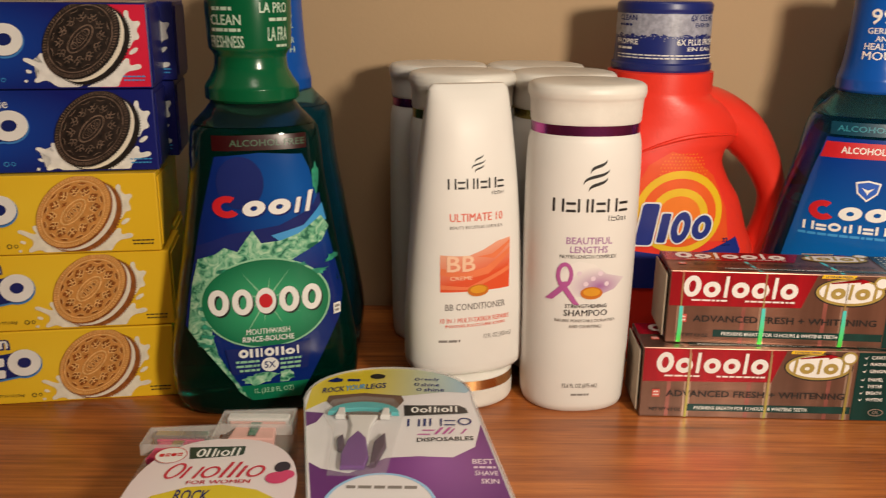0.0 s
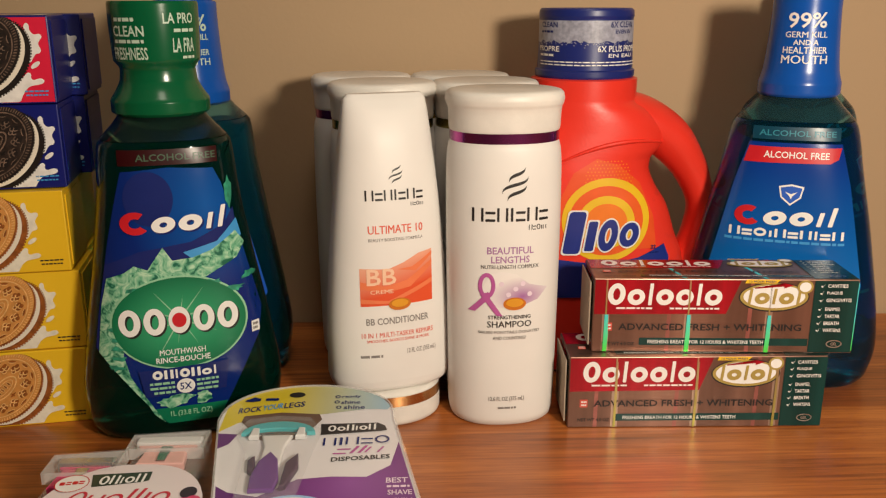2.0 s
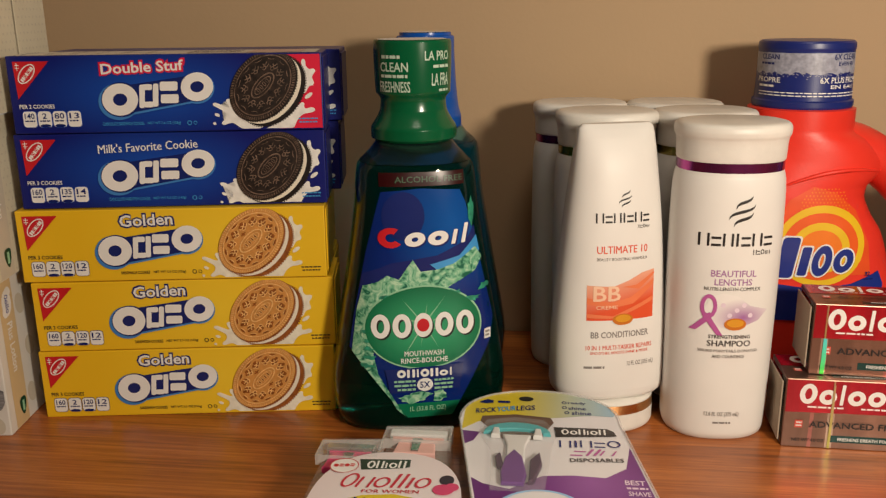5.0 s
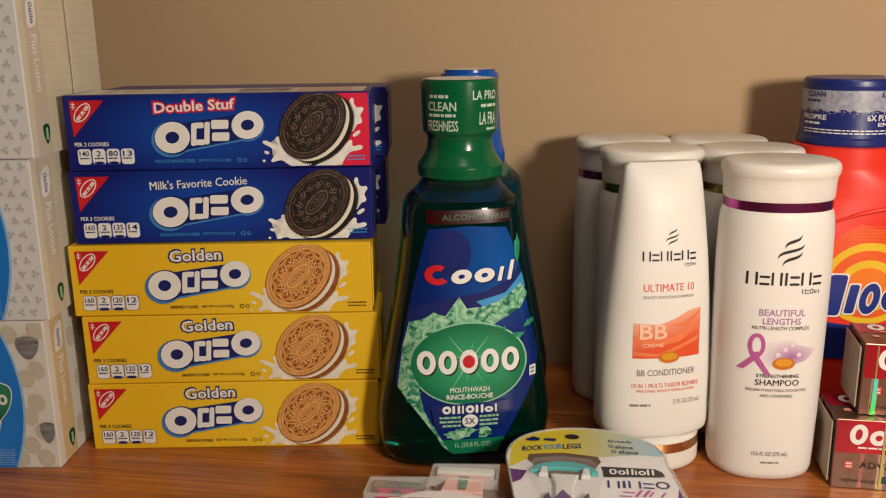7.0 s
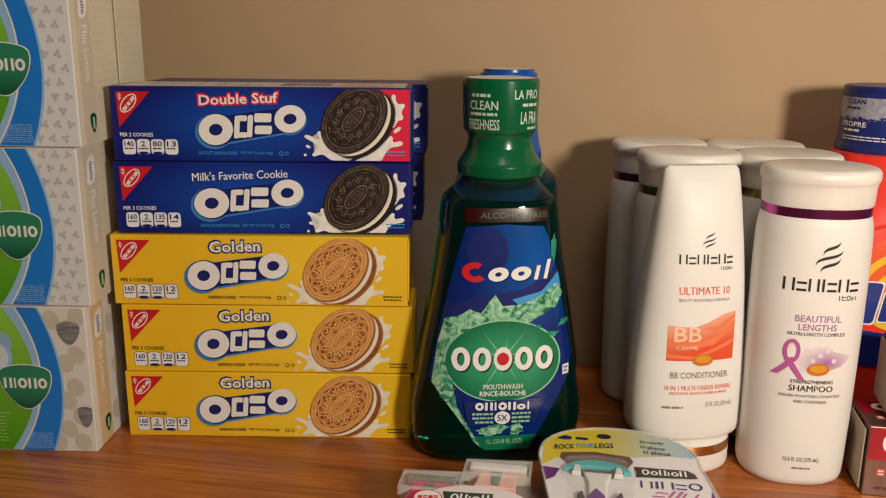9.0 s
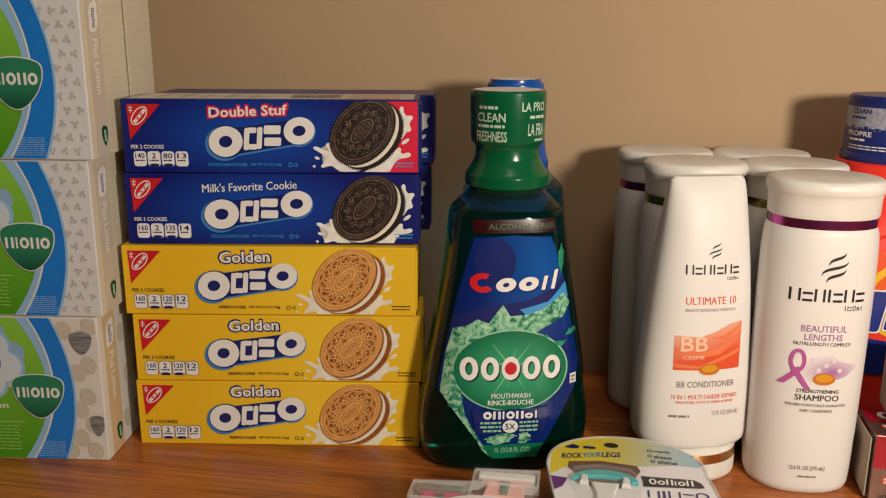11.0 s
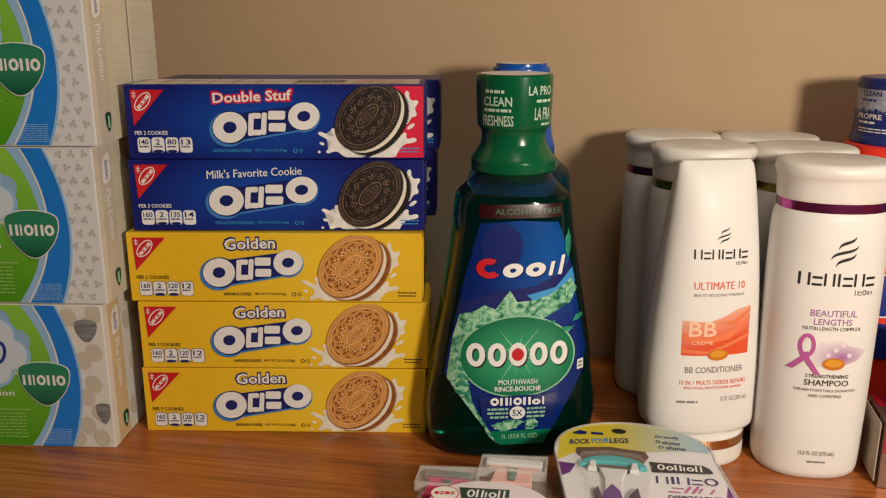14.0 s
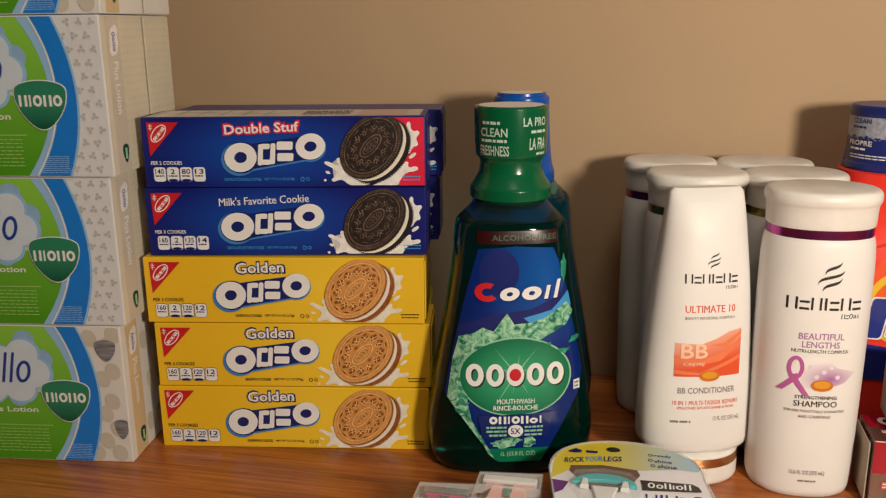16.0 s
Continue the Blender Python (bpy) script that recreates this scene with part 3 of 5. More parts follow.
def swirl(x, y, s):
    """Three leaf-like strokes that bend twice, one over the other."""
    out, n = [], 14
    for x0, y0, x1, y1 in ((-.47, .22, .75, 1.30), (-.95, -.60, .99, .60), (-.55, -1.15, .86, -.03)):
        dx, dy = x1 - x0, y1 - y0
        px, py = (x0, x0 + .02 * dx, x1 - .02 * dx, x1), (y0, y0 + .62 * dy, y1 - .62 * dy, y1)
        up, dn = [], []
        for i in range(n + 1):
            p = i / n
            k = ((1 - p) ** 3, 3 * p * (1 - p) ** 2, 3 * p * p * (1 - p), p**3)
            cx, cy = (sum(a * b for a, b in zip(k, v)) for v in (px, py))
            th = .115 * math.sin(math.pi * min(1, .04 + .96 * p)) ** .7
            up.append((x + s * (cx - .35 * th), y + s * (cy + th)))
            dn.append((x + s * (cx + .35 * th), y + s * (cy - th)))
        out.append((up + dn, [(i, i + 1, n + 2 + i, n + 1 + i) for i in range(n)]))
    return out


s1 = shampoo(.091, .5475, 4, PURPLE_BAND, "white plastic shampoo bottle with a purple foil band")
S = SH.front
decal("swirl_mark", swirl(.002, .1595, .0082), S, 1, BLACK, s1, .006)
decal("logo_mark", mark("HsHIsHs", -.0235, .1370, .0235, .1455, weight=.19), S, 1, BLACK, s1, .006)
decal("small_mark", mark("HsOih", .0110, .1313, .0225, .1347, weight=.2), S, 1, BLACK, s1, .006)
decal("lettering", text("BEAUTIFUL", -.0145, .1165, .0145, .1210) + text("LENGTHS", -.012, .1108, .012, .1152), S, 1, LILAC, s1, .006)
decal("lettering", text("NUTRI-LENGTH COMPLEX", -.018, .1072, .018, .1096), S, 1, BLACK, s1, .006)
decal("picture", poly([(-.013, .103), (-.006, .1055), (.004, .1035), (.012, .097), (.0245, .0935), (.018, .0865), (.008, .083), (-.006, .082), (-.014, .086), (-.0175, .094)]), S, 1, VIOLET_FADE, s1, .004)
each("picture_bubble", sum([oval(-.010 + .0045 * k, .094 + .004 * math.sin(k * 2.1), .0016, .0016, 12) for k in range(6)], []), S, 2, ink("pale_violet", (.75, .62, .72)), s1, .004)
decal("ribbon", ring(-.0145, .0965, .0052, .0082, .0028, .0056, 22, 0, -60, 240) + poly([(-.0185, .0905), (-.0150, .0920), (-.0045, .0765), (-.0085, .0770)]) + poly([(-.0108, .0905), (-.0140, .0925), (-.0255, .0800), (-.0215, .0795)]), S, 3, ROSE, s1, .004)
decal("capsule", oval(.003, .0845, .0072, .0042, 24), S, 3, ink("amber_rim", (.55, .16, .01)), s1, .004)
decal("capsule_light", oval(.003, .0852, .0055, .0027, 20), S, 4, GOLDINK, s1, .004)
decal("lettering", text("STRENGTHENING", -.0135, .0745, .0135, .0770) + text("SHAMPOO", -.014, .0690, .014, .0732), S, 2, BLACK, s1, .006)
decal("lettering", text("500,000 PONYTAILS DONATED", -.0195, .0645, .0195, .0668) + text("AND COUNTING!", -.0105, .0608, .0105, .0630), S, 2, GREY, s1, .006)
decal("lettering", text("12.6 FL OZ (375 mL)", -.0125, .0178, .0105, .0218), S, 2, GREY, s1, .006)
decal("small_print", bars(-.0065, .0128, .0055, .0146, 2, .004), S, 2, GREY, s1, .006)
shampoo(.084, .608, 8, OLIVE_BAND, "white shampoo bottle with a gold foil band")
shampoo(.070, .663, -6, OLIVE_BAND, "white shampoo bottle with a gold band near the wall")
shampoo(.014, .602, 5, OLIVE_BAND, "white shampoo bottle with an olive foil band")
shampoo(-.003, .660, 0, PURPLE_BAND, "white shampoo bottle with a dark purple band by the wall")

CO = Shape([(0.0231, .0345, .0215, 2.6), (.0240, .0372, .0232, 2.6), (.0262, .0392, .0243, 2.6), (.0310, .0403, .0249, 2.6), (.055, .0404, .0250, 2.5), (.10, .0380, .0240, 2.4), (.14, .0345, .0220, 2.4), (.18, .0300, .0172, 2.4), (.202, .0272, .0108, 2.5), (.2090, .0258, .0064, 2.7), (.2115, .0235, .0040, 2.7)])
CC = Shape([(0, .0315, .0275, 2.1), (.0015, .0332, .0292, 2.1), (.004, .0338, .0298, 2.1), (.0135, .0338, .0298, 2.1), (.0138, .0334, .0294, 2.1), (.0212, .0334, .0292, 2.1), (.0216, .0330, .0285, 2.1), (.0230, .0320, .0265, 2.1)])
PICTURE = blend_mat("orange_silk_print", (0.70, 0.085, 0.026), (0.82, 0.52, 0.36), (-.004, 0, .090), (.055, 1, .030), axis=(-.45, 0, 1))
c1 = thing("conditioner_bottle", pose(.0165, .549, 0, 0, 0, 17), "white conditioner bottle standing on its cap with an orange picture", "bottle", "hair care bottles")
part("body", CO.bm(rings=50), WHITE, c1, smooth=True)
cp = part("cap", CC.bm(rings=20), CAPWHITE, c1, "frosted white cap it stands on", smooth=True)
part("band", Shape([(.0140, .0338, .0298, 2.1), (.0208, .0338, .0298, 2.1)]).bm(rings=3, caps=False), GOLD_BAND, cp, "copper foil band", smooth=True)
S = lambda u, v, h: CO.front(u, v - (.0028 if v > .06 else 0), h)
decal("swirl_mark", swirl(.001, .1668, .0046), S, 1, BLACK, c1, .006)
decal("logo_mark", mark("HsHIsHs", -.0185, .1515, .0185, .1580, weight=.19), S, 1, BLACK, c1, .006)
decal("small_mark", mark("HsOih", .0100, .1473, .0185, .1497, weight=.2), S, 1, BLACK, c1, .006)
decal("lettering", text("ULTIMATE 10", -.0175, .1310, .0175, .1362), S, 1, CORAL, c1, .006)
decal("lettering", text("BEAUTY BOOSTING FORMULA", -.0175, .1262, .0175, .1282), S, 1, GREY, c1, .006)
decal("picture", poly([(-.0235, .0850), (.0235, .0850), (.0235, .1185), (.014, .1170), (.004, .1120), (-.006, .1085), (-.0235, .1095)]), S, 1, PICTURE, c1, .004)
each("picture_wave", poly([(-.0235, .1010), (-.008, .0975), (.006, .1005), (.0235, .1120), (.0235, .1085), (.008, .0960), (-.008, .0935), (-.0235, .0965)]) + poly([(.000, .1080), (.010, .1090), (.0235, .1170), (.0235, .1150), (.012, .1060)]) + poly([(-.0235, .0900), (-.006, .0880), (.0235, .1000), (.0235, .0970), (-.004, .0862), (-.0235, .0870)]), S, 2, PALE_ORANGE, c1, .004)
decal("lettering", text("BB", -.0195, .0985, -.001, .1090) + text("CREME", -.0175, .0930, -.003, .0955), S, 3, ink("peach", (.85, .55, .38)), c1, .004)
decal("capsule", oval(.001, .0855, .0072, .0040, 24), S, 4, ink("amber_rim", (.55, .16, .01)), c1, .004)
decal("capsule_light", oval(.001, .0862, .0055, .0026, 20), S, 5, GOLDINK, c1, .004)
decal("lettering", text("BB CONDITIONER", -.0205, .0725, .0205, .0770), S, 1, GREY, c1, .006)
decal("lettering", text("10 IN 1 MULTI-TASKER REPAIRS", -.0235, .0640, .0235, .0672) + text("SMOOTHES, BOOSTS SHINE & MORE", -.0205, .0605, .0205, .0627), S, 1, CORAL, c1, .006)
decal("lettering", text("12 FL OZ (355 mL)", .0055, .0478, .0255, .0520), S, 1, GREY, c1, .006)
decal("small_print", bars(-.0245, .0475, -.0105, .0497, 2, .006), S, 1, GREY, c1, .006)

# ---- detergent bottle ----
TD = Shape([(0, .064, .036, 3, .009), (.003, .069, .041, 3, .009), (.012, .0715, .043, 3, .009), (.06, .0715, .043, 3, .0085), (.085, .0685, .042, 3, .008), (.10, .0655, .0415, 2.9, .005), (.122, .060, .041, 2.8, .003), (.138, .0535, .0405, 2.7, -.0005),
            (.150, .0495, .040, 2.6, -.001), (.157, .0500, .0395, 2.5, .000), (.163, .0520, .0392, 2.4, .0035), (.170, .0535, .0388, 2.3, .0065), (.177, .0525, .0384, 2.2, .0080), (.185, .0490, .038, 2.15, .0070), (.192, .0440, .0375, 2.1, .004), (.1965, .0390, .0370, 2, .0005), (.198, .0376, .0368, 2, 0), (.2125, .0376, .0368, 2, 0), (.2135, .0350, .0345, 2, 0)])
tb = thing("detergent_bottle", pose(.158, .640, 0), "orange-red laundry detergent bottle with a navy cap", "detergent")
part("body", TD.bm(rings=60), RED_PL, tb, smooth=True)
path = [(.012, .180, .020, .028), (.030, .1855, .0175, .0265), (.048, .1800, .0170, .0245), (.065, .1675, .0165, .021), (.0785, .1510, .0135, .0175), (.0872, .1345, .0112, .0155), (.0915, .119, .0095, .015), (.0905, .102, .0098, .0155), (.0865, .086, .0105, .0165), (.080, .070, .0115, .018), (.070, .054, .013, .022), (.055, .040, .014, .026)]
bm = bmesh.new()
loops = []
fine_path = []
for i in range(len(path) - 1):
    p0, p1, p2, p3 = (np.array(path[max(0, min(len(path) - 1, i + k))]) for k in (-1, 0, 1, 2))
    for k in range(4):
        t = k / 4
        fine_path.append(0.5 * (2 * p1 + (p2 - p0) * t + (2 * p0 - 5 * p1 + 4 * p2 - p3) * t * t + (3 * p1 - p0 - 3 * p2 + p3) * t**3))
fine_path.append(np.array(path[-1]))
for i, p in enumerate(fine_path):
    q, r = fine_path[max(0, i - 1)], fine_path[min(len(fine_path) - 1, i + 1)]
    d = np.array([r[0] - q[0], r[1] - q[1]])
    d /= np.linalg.norm(d)
    nx, nz = -d[1], d[0]
    loops.append([bm.verts.new((p[0] + nx * p[2] * math.cos(a), p[3] * math.sin(a), p[1] + nz * p[2] * math.cos(a))) for a in [2 * math.pi * j / 28 for j in range(28)]])
for r0, r1 in zip(loops, loops[1:]):
    for j in range(28):
        bm.faces.new((r0[j], r0[(j + 1) % 28], r1[(j + 1) % 28], r1[j]))
bm.faces.new(loops[0][::-1])
bm.faces.new(loops[-1])
bmesh.ops.recalc_face_normals(bm, faces=bm.faces[:])
part("handle", bm, RED_PL, tb, "curved hollow grip", smooth=True)
ridge, rows = bmesh.new(), []
for k in range(25):
    t = k / 24
    u = -.030 + .088 * t
    v = .1475 + .0240 * math.sin(math.pi * (.08 + .60 * t))
    x, y, z = TD.front(u, v)
    rows.append([ridge.verts.new((x, y + .0022 * math.cos(a), z + .0018 * math.sin(a) * math.sin(math.pi * min(.97, max(.05, t))))) for a in [2 * math.pi * j / 10 for j in range(10)]])
for r0, r1 in zip(rows, rows[1:]):
    for j in range(10):
        ridge.faces.new((r0[j], r0[(j + 1) % 10], r1[(j + 1) % 10], r1[j]))
bmesh.ops.recalc_face_normals(ridge, faces=ridge.faces[:])
part("moulded_crease", ridge, RED_PL, tb, "raised fold in the plastic", smooth=True)
TCAP = Shape([(.2135, .0345, .0345, 2), (.2150, .0352, .0352, 2), (.2185, .0352, .0352, 2), (.2195, .0338, .0338, 2), (.2535, .0328, .0328, 2), (.2550, .0333, .0333, 2), (.2590, .0330, .0330, 2), (.2605, .0315, .0315, 2)])
tcap = part("cap", TCAP.bm(rings=30), NAVY_PL, tb, "navy measuring cap", smooth=True)
cw = lathe_wrap(TCAP, 0)
SPECK = mat("silver_speckle_print", (0.33, 0.34, 0.42), 0.4, var=0.25, scale=300.0, bump=0.02)
rnd = random.Random(9)
top = [(-.075 + .150 * k / 60, .2525) for k in range(61)]
bot = [(.075 - .150 * k / 60, .2385 + rnd.uniform(-.0012, .0012)) for k in range(61)]
decal("silver_wrap", [(top + bot[::-1], [(k, k + 1, 61 + k + 1, 61 + k) for k in range(60)])], cw, 1, SPECK, tcap)
decal("speckles", sum([oval(rnd.uniform(-.07, .07), .2385 - abs(rnd.gauss(0, .0016)), .0004, .0004, 6) for k in range(160)], []), cw, 1, SPECK, tcap)
for body, u0, v0, u1, v1, m in (("6X CLEAN", .011, .2478, .034, .2520, NAVY), ("EVEN IN", .015, .2438, .031, .2465, NAVY), ("CLEAN", -.044, .2478, -.027, .2515, NAVY),
                                ("6X PLUS PROPRE", .002, .2318, .042, .2360, W), ("PROPRE", -.047, .2318, -.025, .2355, W), ("EN EAU", .010, .2280, .034, .2306, W)):
    decal("cap_lettering", text(body, u0, v0, u1, v1), cw, 2, m, tcap, .004)
decal("cap_print", bars(-.044, .2440, -.030, .2460, 4, .006), cw, 2, NAVY, tcap, .004)
decal("cap_print", bars(-.045, .2283, -.030, .2303, 5, .006), cw, 2, W, tcap, .004)
for v in (.2225, .2245):
    decal("cap_print", bars(-.045, v, .045, v + .0010, round(v * 1e5), .006), cw, 2, W, tcap, .004)
S = TD.front
TORANGE = ink("bright_orange", (0.85, 0.20, 0.012))
decal("halo", poly([(-.012, .150), (.004, .160), (.020, .155), (.036, .142), (.047, .118), (.050, .095), (-.022, .095), (-.022, .130)]), S, 1, ink("warm_red", (0.80, 0.085, 0.015)), tb, .005)
decal("halo_dots", sum([oval(.004 + .0025 * i + .00125 * (j % 2), .158 - .0024 * j, .0006, .0006, 6) for i in range(-4, 15) for j in range(9) if (.0025 * i - .008) ** 2 + (.0024 * j - .014) ** 2 < .0003], []), S, 2, TORANGE, tb)
decal("ring_yellow", oval(.012, .1165, .0315, .0300, 48), S, 3, YEL, tb, .004)
decal("ring_orange", oval(.012, .1160, .0268, .0250, 48), S, 4, ink("deep_orange", (.80, .11, .012)), tb, .004)
decal("ring_pale", oval(.012, .1150, .0205, .0190, 40), S, 5, YEL, tb, .004)
decal("ring_core", oval(.012, .1150, .0150, .0135, 36), S, 6, TORANGE, tb, .004)
decal("label_swoosh", poly([(-.045, .094), (-.02, .088), (.010, .0845), (.036, .089), (.056, .0975), (.060, .088), (.058, .060), (-.045, .060)]), S, 7, ink("ultramarine", (.010, .025, .22)), tb, .005)
ULTRA = ink("ultramarine", (.010, .025, .22))
for grow, m, lay in ((.0011, W, 8), (0, ULTRA, 9)):
    g = grow
    name = "logo_mark" if g == 0 else "mark_edge"
    lean = lambda shp: [([(x + .16 * (y - .095), y) for x, y in vs], fs) for vs, fs in shp]
    each(name, lean(rect(-.0185 - g, .0925 - g, -.0065 + g, .1230 + g, .0025) + rect(-.0035 - g, .0945 - g, .0030 + g, .1160 + g, .0015)), S, lay, m, tb, .005)
    decal(name, lean(ring(.0118, .1058, .0068 + g, .0115 + g, .0022 - g, .0056 - g, 28)), S, lay, m, tb, .005)
    decal(name, lean(ring(.0270, .1060, .0070 + g, .0088 + g, .0024 - g, .0040 - g, 28)), S, lay, m, tb, .005)
decal("lettering", text("32", .0455, .0945, .0495, .0975), S, 8, NAVY, tb)
decal("small_print", bars(.0445, .0915, .0515, .0928, 3, .003), S, 8, NAVY, tb)

# ---- cartons ----


def carton(name, x0, y0, x1, y1, z, d, h, m, label, category, group, side=None, bevel=0.0007, tilt=0.0):
    L = math.hypot(x1 - x0, y1 - y0)
    c = thing(name, pose(x0, y0, z, 0, tilt, math.degrees(math.atan2(y1 - y0, x1 - x0))), label, category, group)
    part("body", box_bm(0, L, 0, d, 0, h, bevel), m, c)
    return c, L


def face(d=0.0):
    return lambda u, v, h: (u, d - h, v)


def lid(h0):
    return lambda u, v, h: (u, v, h0 + h)


def end_r(L):
    return lambda u, v, h: (L + h, u, v)


def end_l(d):
    return lambda u, v, h: (-h, d - u, v)


BOX_BLUE = blend_mat("cookie_box_blue", (0.009, 0.078, 0.45), (0.005, 0.010, 0.150), (0.090, 0, 0.026), (0.085, 1, 0.034))
BOX_YELLOW = blend_mat("cookie_box_yellow", (0.86, 0.58, 0.035), (0.81, 0.49, 0.016), (0.13, 0, 0.03), (0.09, 1, 0.05))
CHOC = mat("dark_biscuit_print", (0.020, 0.012, 0.009), 0.45, var=0.5, scale=300, bump=0.05)
CHOC2 = mat("biscuit_ridge_print", (0.150, 0.098, 0.072), 0.45, var=0.6, scale=260, bump=0.05)
CHOC3 = mat("biscuit_shade_print", (0.009, 0.006, 0.005), 0.45, var=0.3, scale=500, bump=0.05)
GOLDB3 = mat("golden_pit_print", (0.27, 0.080, 0.014), 0.45, var=0.3, scale=400, bump=0.05)
GOLDB = mat("golden_biscuit_print", (0.62, 0.28, 0.070), 0.45, var=0.12, scale=300, bump=0.05)
GOLDB2 = mat("golden_ridge_print", (0.78, 0.46, 0.17), 0.45, var=0.2, scale=400, bump=0.05)
GLOW = ink("glow_blue", (0.05, 0.21, 0.55))
CREAM = ink("cream", (0.80, 0.74, 0.62))
MILK = mat("milk_print", (0.80, 0.79, 0.76), 0.4, var=0.12, scale=160, bump=0.02)
MILKGREY = mat("pale_milk_print", (0.80, 0.75, 0.62), 0.4, var=0.12, scale=160, bump=0.02)
PANEL = mat("nutrition_panel_print", (0.62, 0.57, 0.50), 0.5, var=0.1, scale=60)


SPLASH_LEFT = [(-165, -75), (-180, -62), (-195, -68), (-193, -85), (-180, -102), (-185, -108), (-210, -100), (-245, -83), (-263, -85), (-265, -97), (-240, -110), (-205, -130), (-197, -145), (-203, -165), (-220, -178), (-227, -190), (-215, -198), (-190, -188), (-165, -185), (-140, -205), (-115, -220), (-20, -220), (0, -190), (-145, -130)]
SPLASH_RIGHT = [(0, -220), (65, -185), (115, -145), (155, -120), (180, -100), (195, -85), (210, -92), (205, -112), (215, -122), (245, -112), (263, -120), (259, -135), (235, -142), (205, -145), (180, -160), (160, -190), (145, -225), (0, -232)]
SPLASH_TOP = [(170, -40), (195, 20), (205, 90), (200, 115), (213, 130), (225, 120), (223, 95), (240, 75), (265, 82), (275, 68), (260, 50), (253, 35), (265, 10), (257, -5), (240, -5), (225, -25), (215, -45)]


def cookie(c, cx, cy, face_m, line_m, side_m, milk, H, L):
    """The printed biscuit, leaning back, with its cream and a splash of milk."""
    f = lambda u, v, h: (u * L / .2116, -h, v)
    lim = (0.004, 0.0012, 0.2095, H - 0.0008)
    unit = .000133
    at = lambda pts: [(cx + x * unit, cy + y * unit) for x, y in pts]
    for name, pts in (("milk_splash", SPLASH_LEFT), ("milk_splash", SPLASH_RIGHT), ("milk_splash", SPLASH_TOP)):
        decal(name, clip_to(smooth_poly(at(pts)), *lim), f, 2, milk, c, label="printed white milk splash")
    each("milk_drop", clip_to(oval(cx + 232 * unit, cy - 55 * unit, 24 * unit, 10 * unit, 16, 35) + oval(cx - 245 * unit, cy - 145 * unit, 14 * unit, 8 * unit, 14, -20) + oval(cx - 262 * unit, cy - 188 * unit, 8 * unit, 7 * unit, 12), *lim), f, 2.2, milk, c)
    A, B, T = .0268, .0190, radians(46)

    def q(x, y, dx=0.0, dy=0.0):
        x, y = A * x, B * y
        return (cx + dx + math.cos(T) * x - math.sin(T) * y, cy + dy + math.sin(T) * x + math.cos(T) * y)

    def disc(r, dx, dy, n=60):
        return poly([q(r * math.cos(2 * math.pi * k / n), r * math.sin(2 * math.pi * k / n), dx, dy) for k in range(n)])

    def teeth(r0, r1, dx, dy, half, a0=0, a1=360, n=84):
        out = []
        for k in range(n):
            a = 2 * math.pi * k / n
            if a0 <= math.degrees(a) <= a1:
                out += poly([q(r0 * math.cos(a - half), r0 * math.sin(a - half), dx, dy), q(r1 * math.cos(a - half), r1 * math.sin(a - half), dx, dy), q(r1 * math.cos(a + half), r1 * math.sin(a + half), dx, dy), q(r0 * math.cos(a + half), r0 * math.sin(a + half), dx, dy)])
        return out
    decal("biscuit_edge", clip_to(disc(.99, .0064, -.0042) + teeth(.97, 1.025, .0064, -.0042, .02), *lim), f, 3, side_m, c)
    decal("cream_edge", clip_to(disc(.985, .0036, -.0026), *lim), f, 4, CREAM, c)
    decal("biscuit_side", clip_to(disc(1.0, .0009, -.0008) + teeth(.97, 1.022, .0009, -.0008, .02), *lim), f, 5, side_m, c)
    decal("biscuit_face", clip_to(disc(1.0, 0, 0), *lim), f, 6, face_m, c, label="printed round sandwich biscuit")
    decal("biscuit_rim", clip_to(teeth(.90, .985, 0, 0, .013), *lim), f, 7, line_m, c)

    def petal(x, y, rx, ry, turn):
        pts = []
        for k in range(10):
            a = 2 * math.pi * k / 10
            px, py = rx * math.cos(a), ry * math.sin(a)
            pts.append(q(x + px * math.cos(turn) - py * math.sin(turn), y + px * math.sin(turn) + py * math.cos(turn)))
        return poly(pts)

    def hoop(x, y, rx, ry, tx, ty, turn, n=14, a0=0.0, a1=6.2832):
        o, i = [], []
        for k in range(n + 1):
            a = a0 + (a1 - a0) * k / n
            for lst, ux, uy in ((o, rx, ry), (i, tx, ty)):
                px, py = ux * math.cos(a), uy * math.sin(a)
                lst.append(q(x + px * math.cos(turn) - py * math.sin(turn), y + px * math.sin(turn) + py * math.cos(turn)))
        return [(o + i, [(k, k + 1, n + 2 + k, n + 1 + k) for k in range(n)])]
    pits, lines = [], []
    lines += hoop(0, 0, .865, .865, .835, .835, 0, 48)
    for k in range(12):
        a = 2 * math.pi * (k + .5) / 12
        x, y = .59 * math.cos(a), .59 * math.sin(a)
        for dx, dy in ((.070, 0), (-.070, 0), (0, .062), (0, -.062)):
            px, py = x + dx * math.cos(a) - dy * math.sin(a), y + dx * math.sin(a) + dy * math.cos(a)
            pits += petal(px, py, .074, .064, a)
            lines += hoop(px, py, .084, .074, .054, .044, a, 9, 2.0, 4.9)
        b = a + math.pi / 12
        pits += petal(.77 * math.cos(b), .77 * math.sin(b), .036, .105, b)
        lines += hoop(.77 * math.cos(b), .77 * math.sin(b), .044, .115, .022, .092, b, 10, 1.8, 4.4)
    lines += hoop(0, 0, .41, .26, .37, .22, 0, 30) + hoop(0, 0, .30, .155, .275, .130, 0, 24)
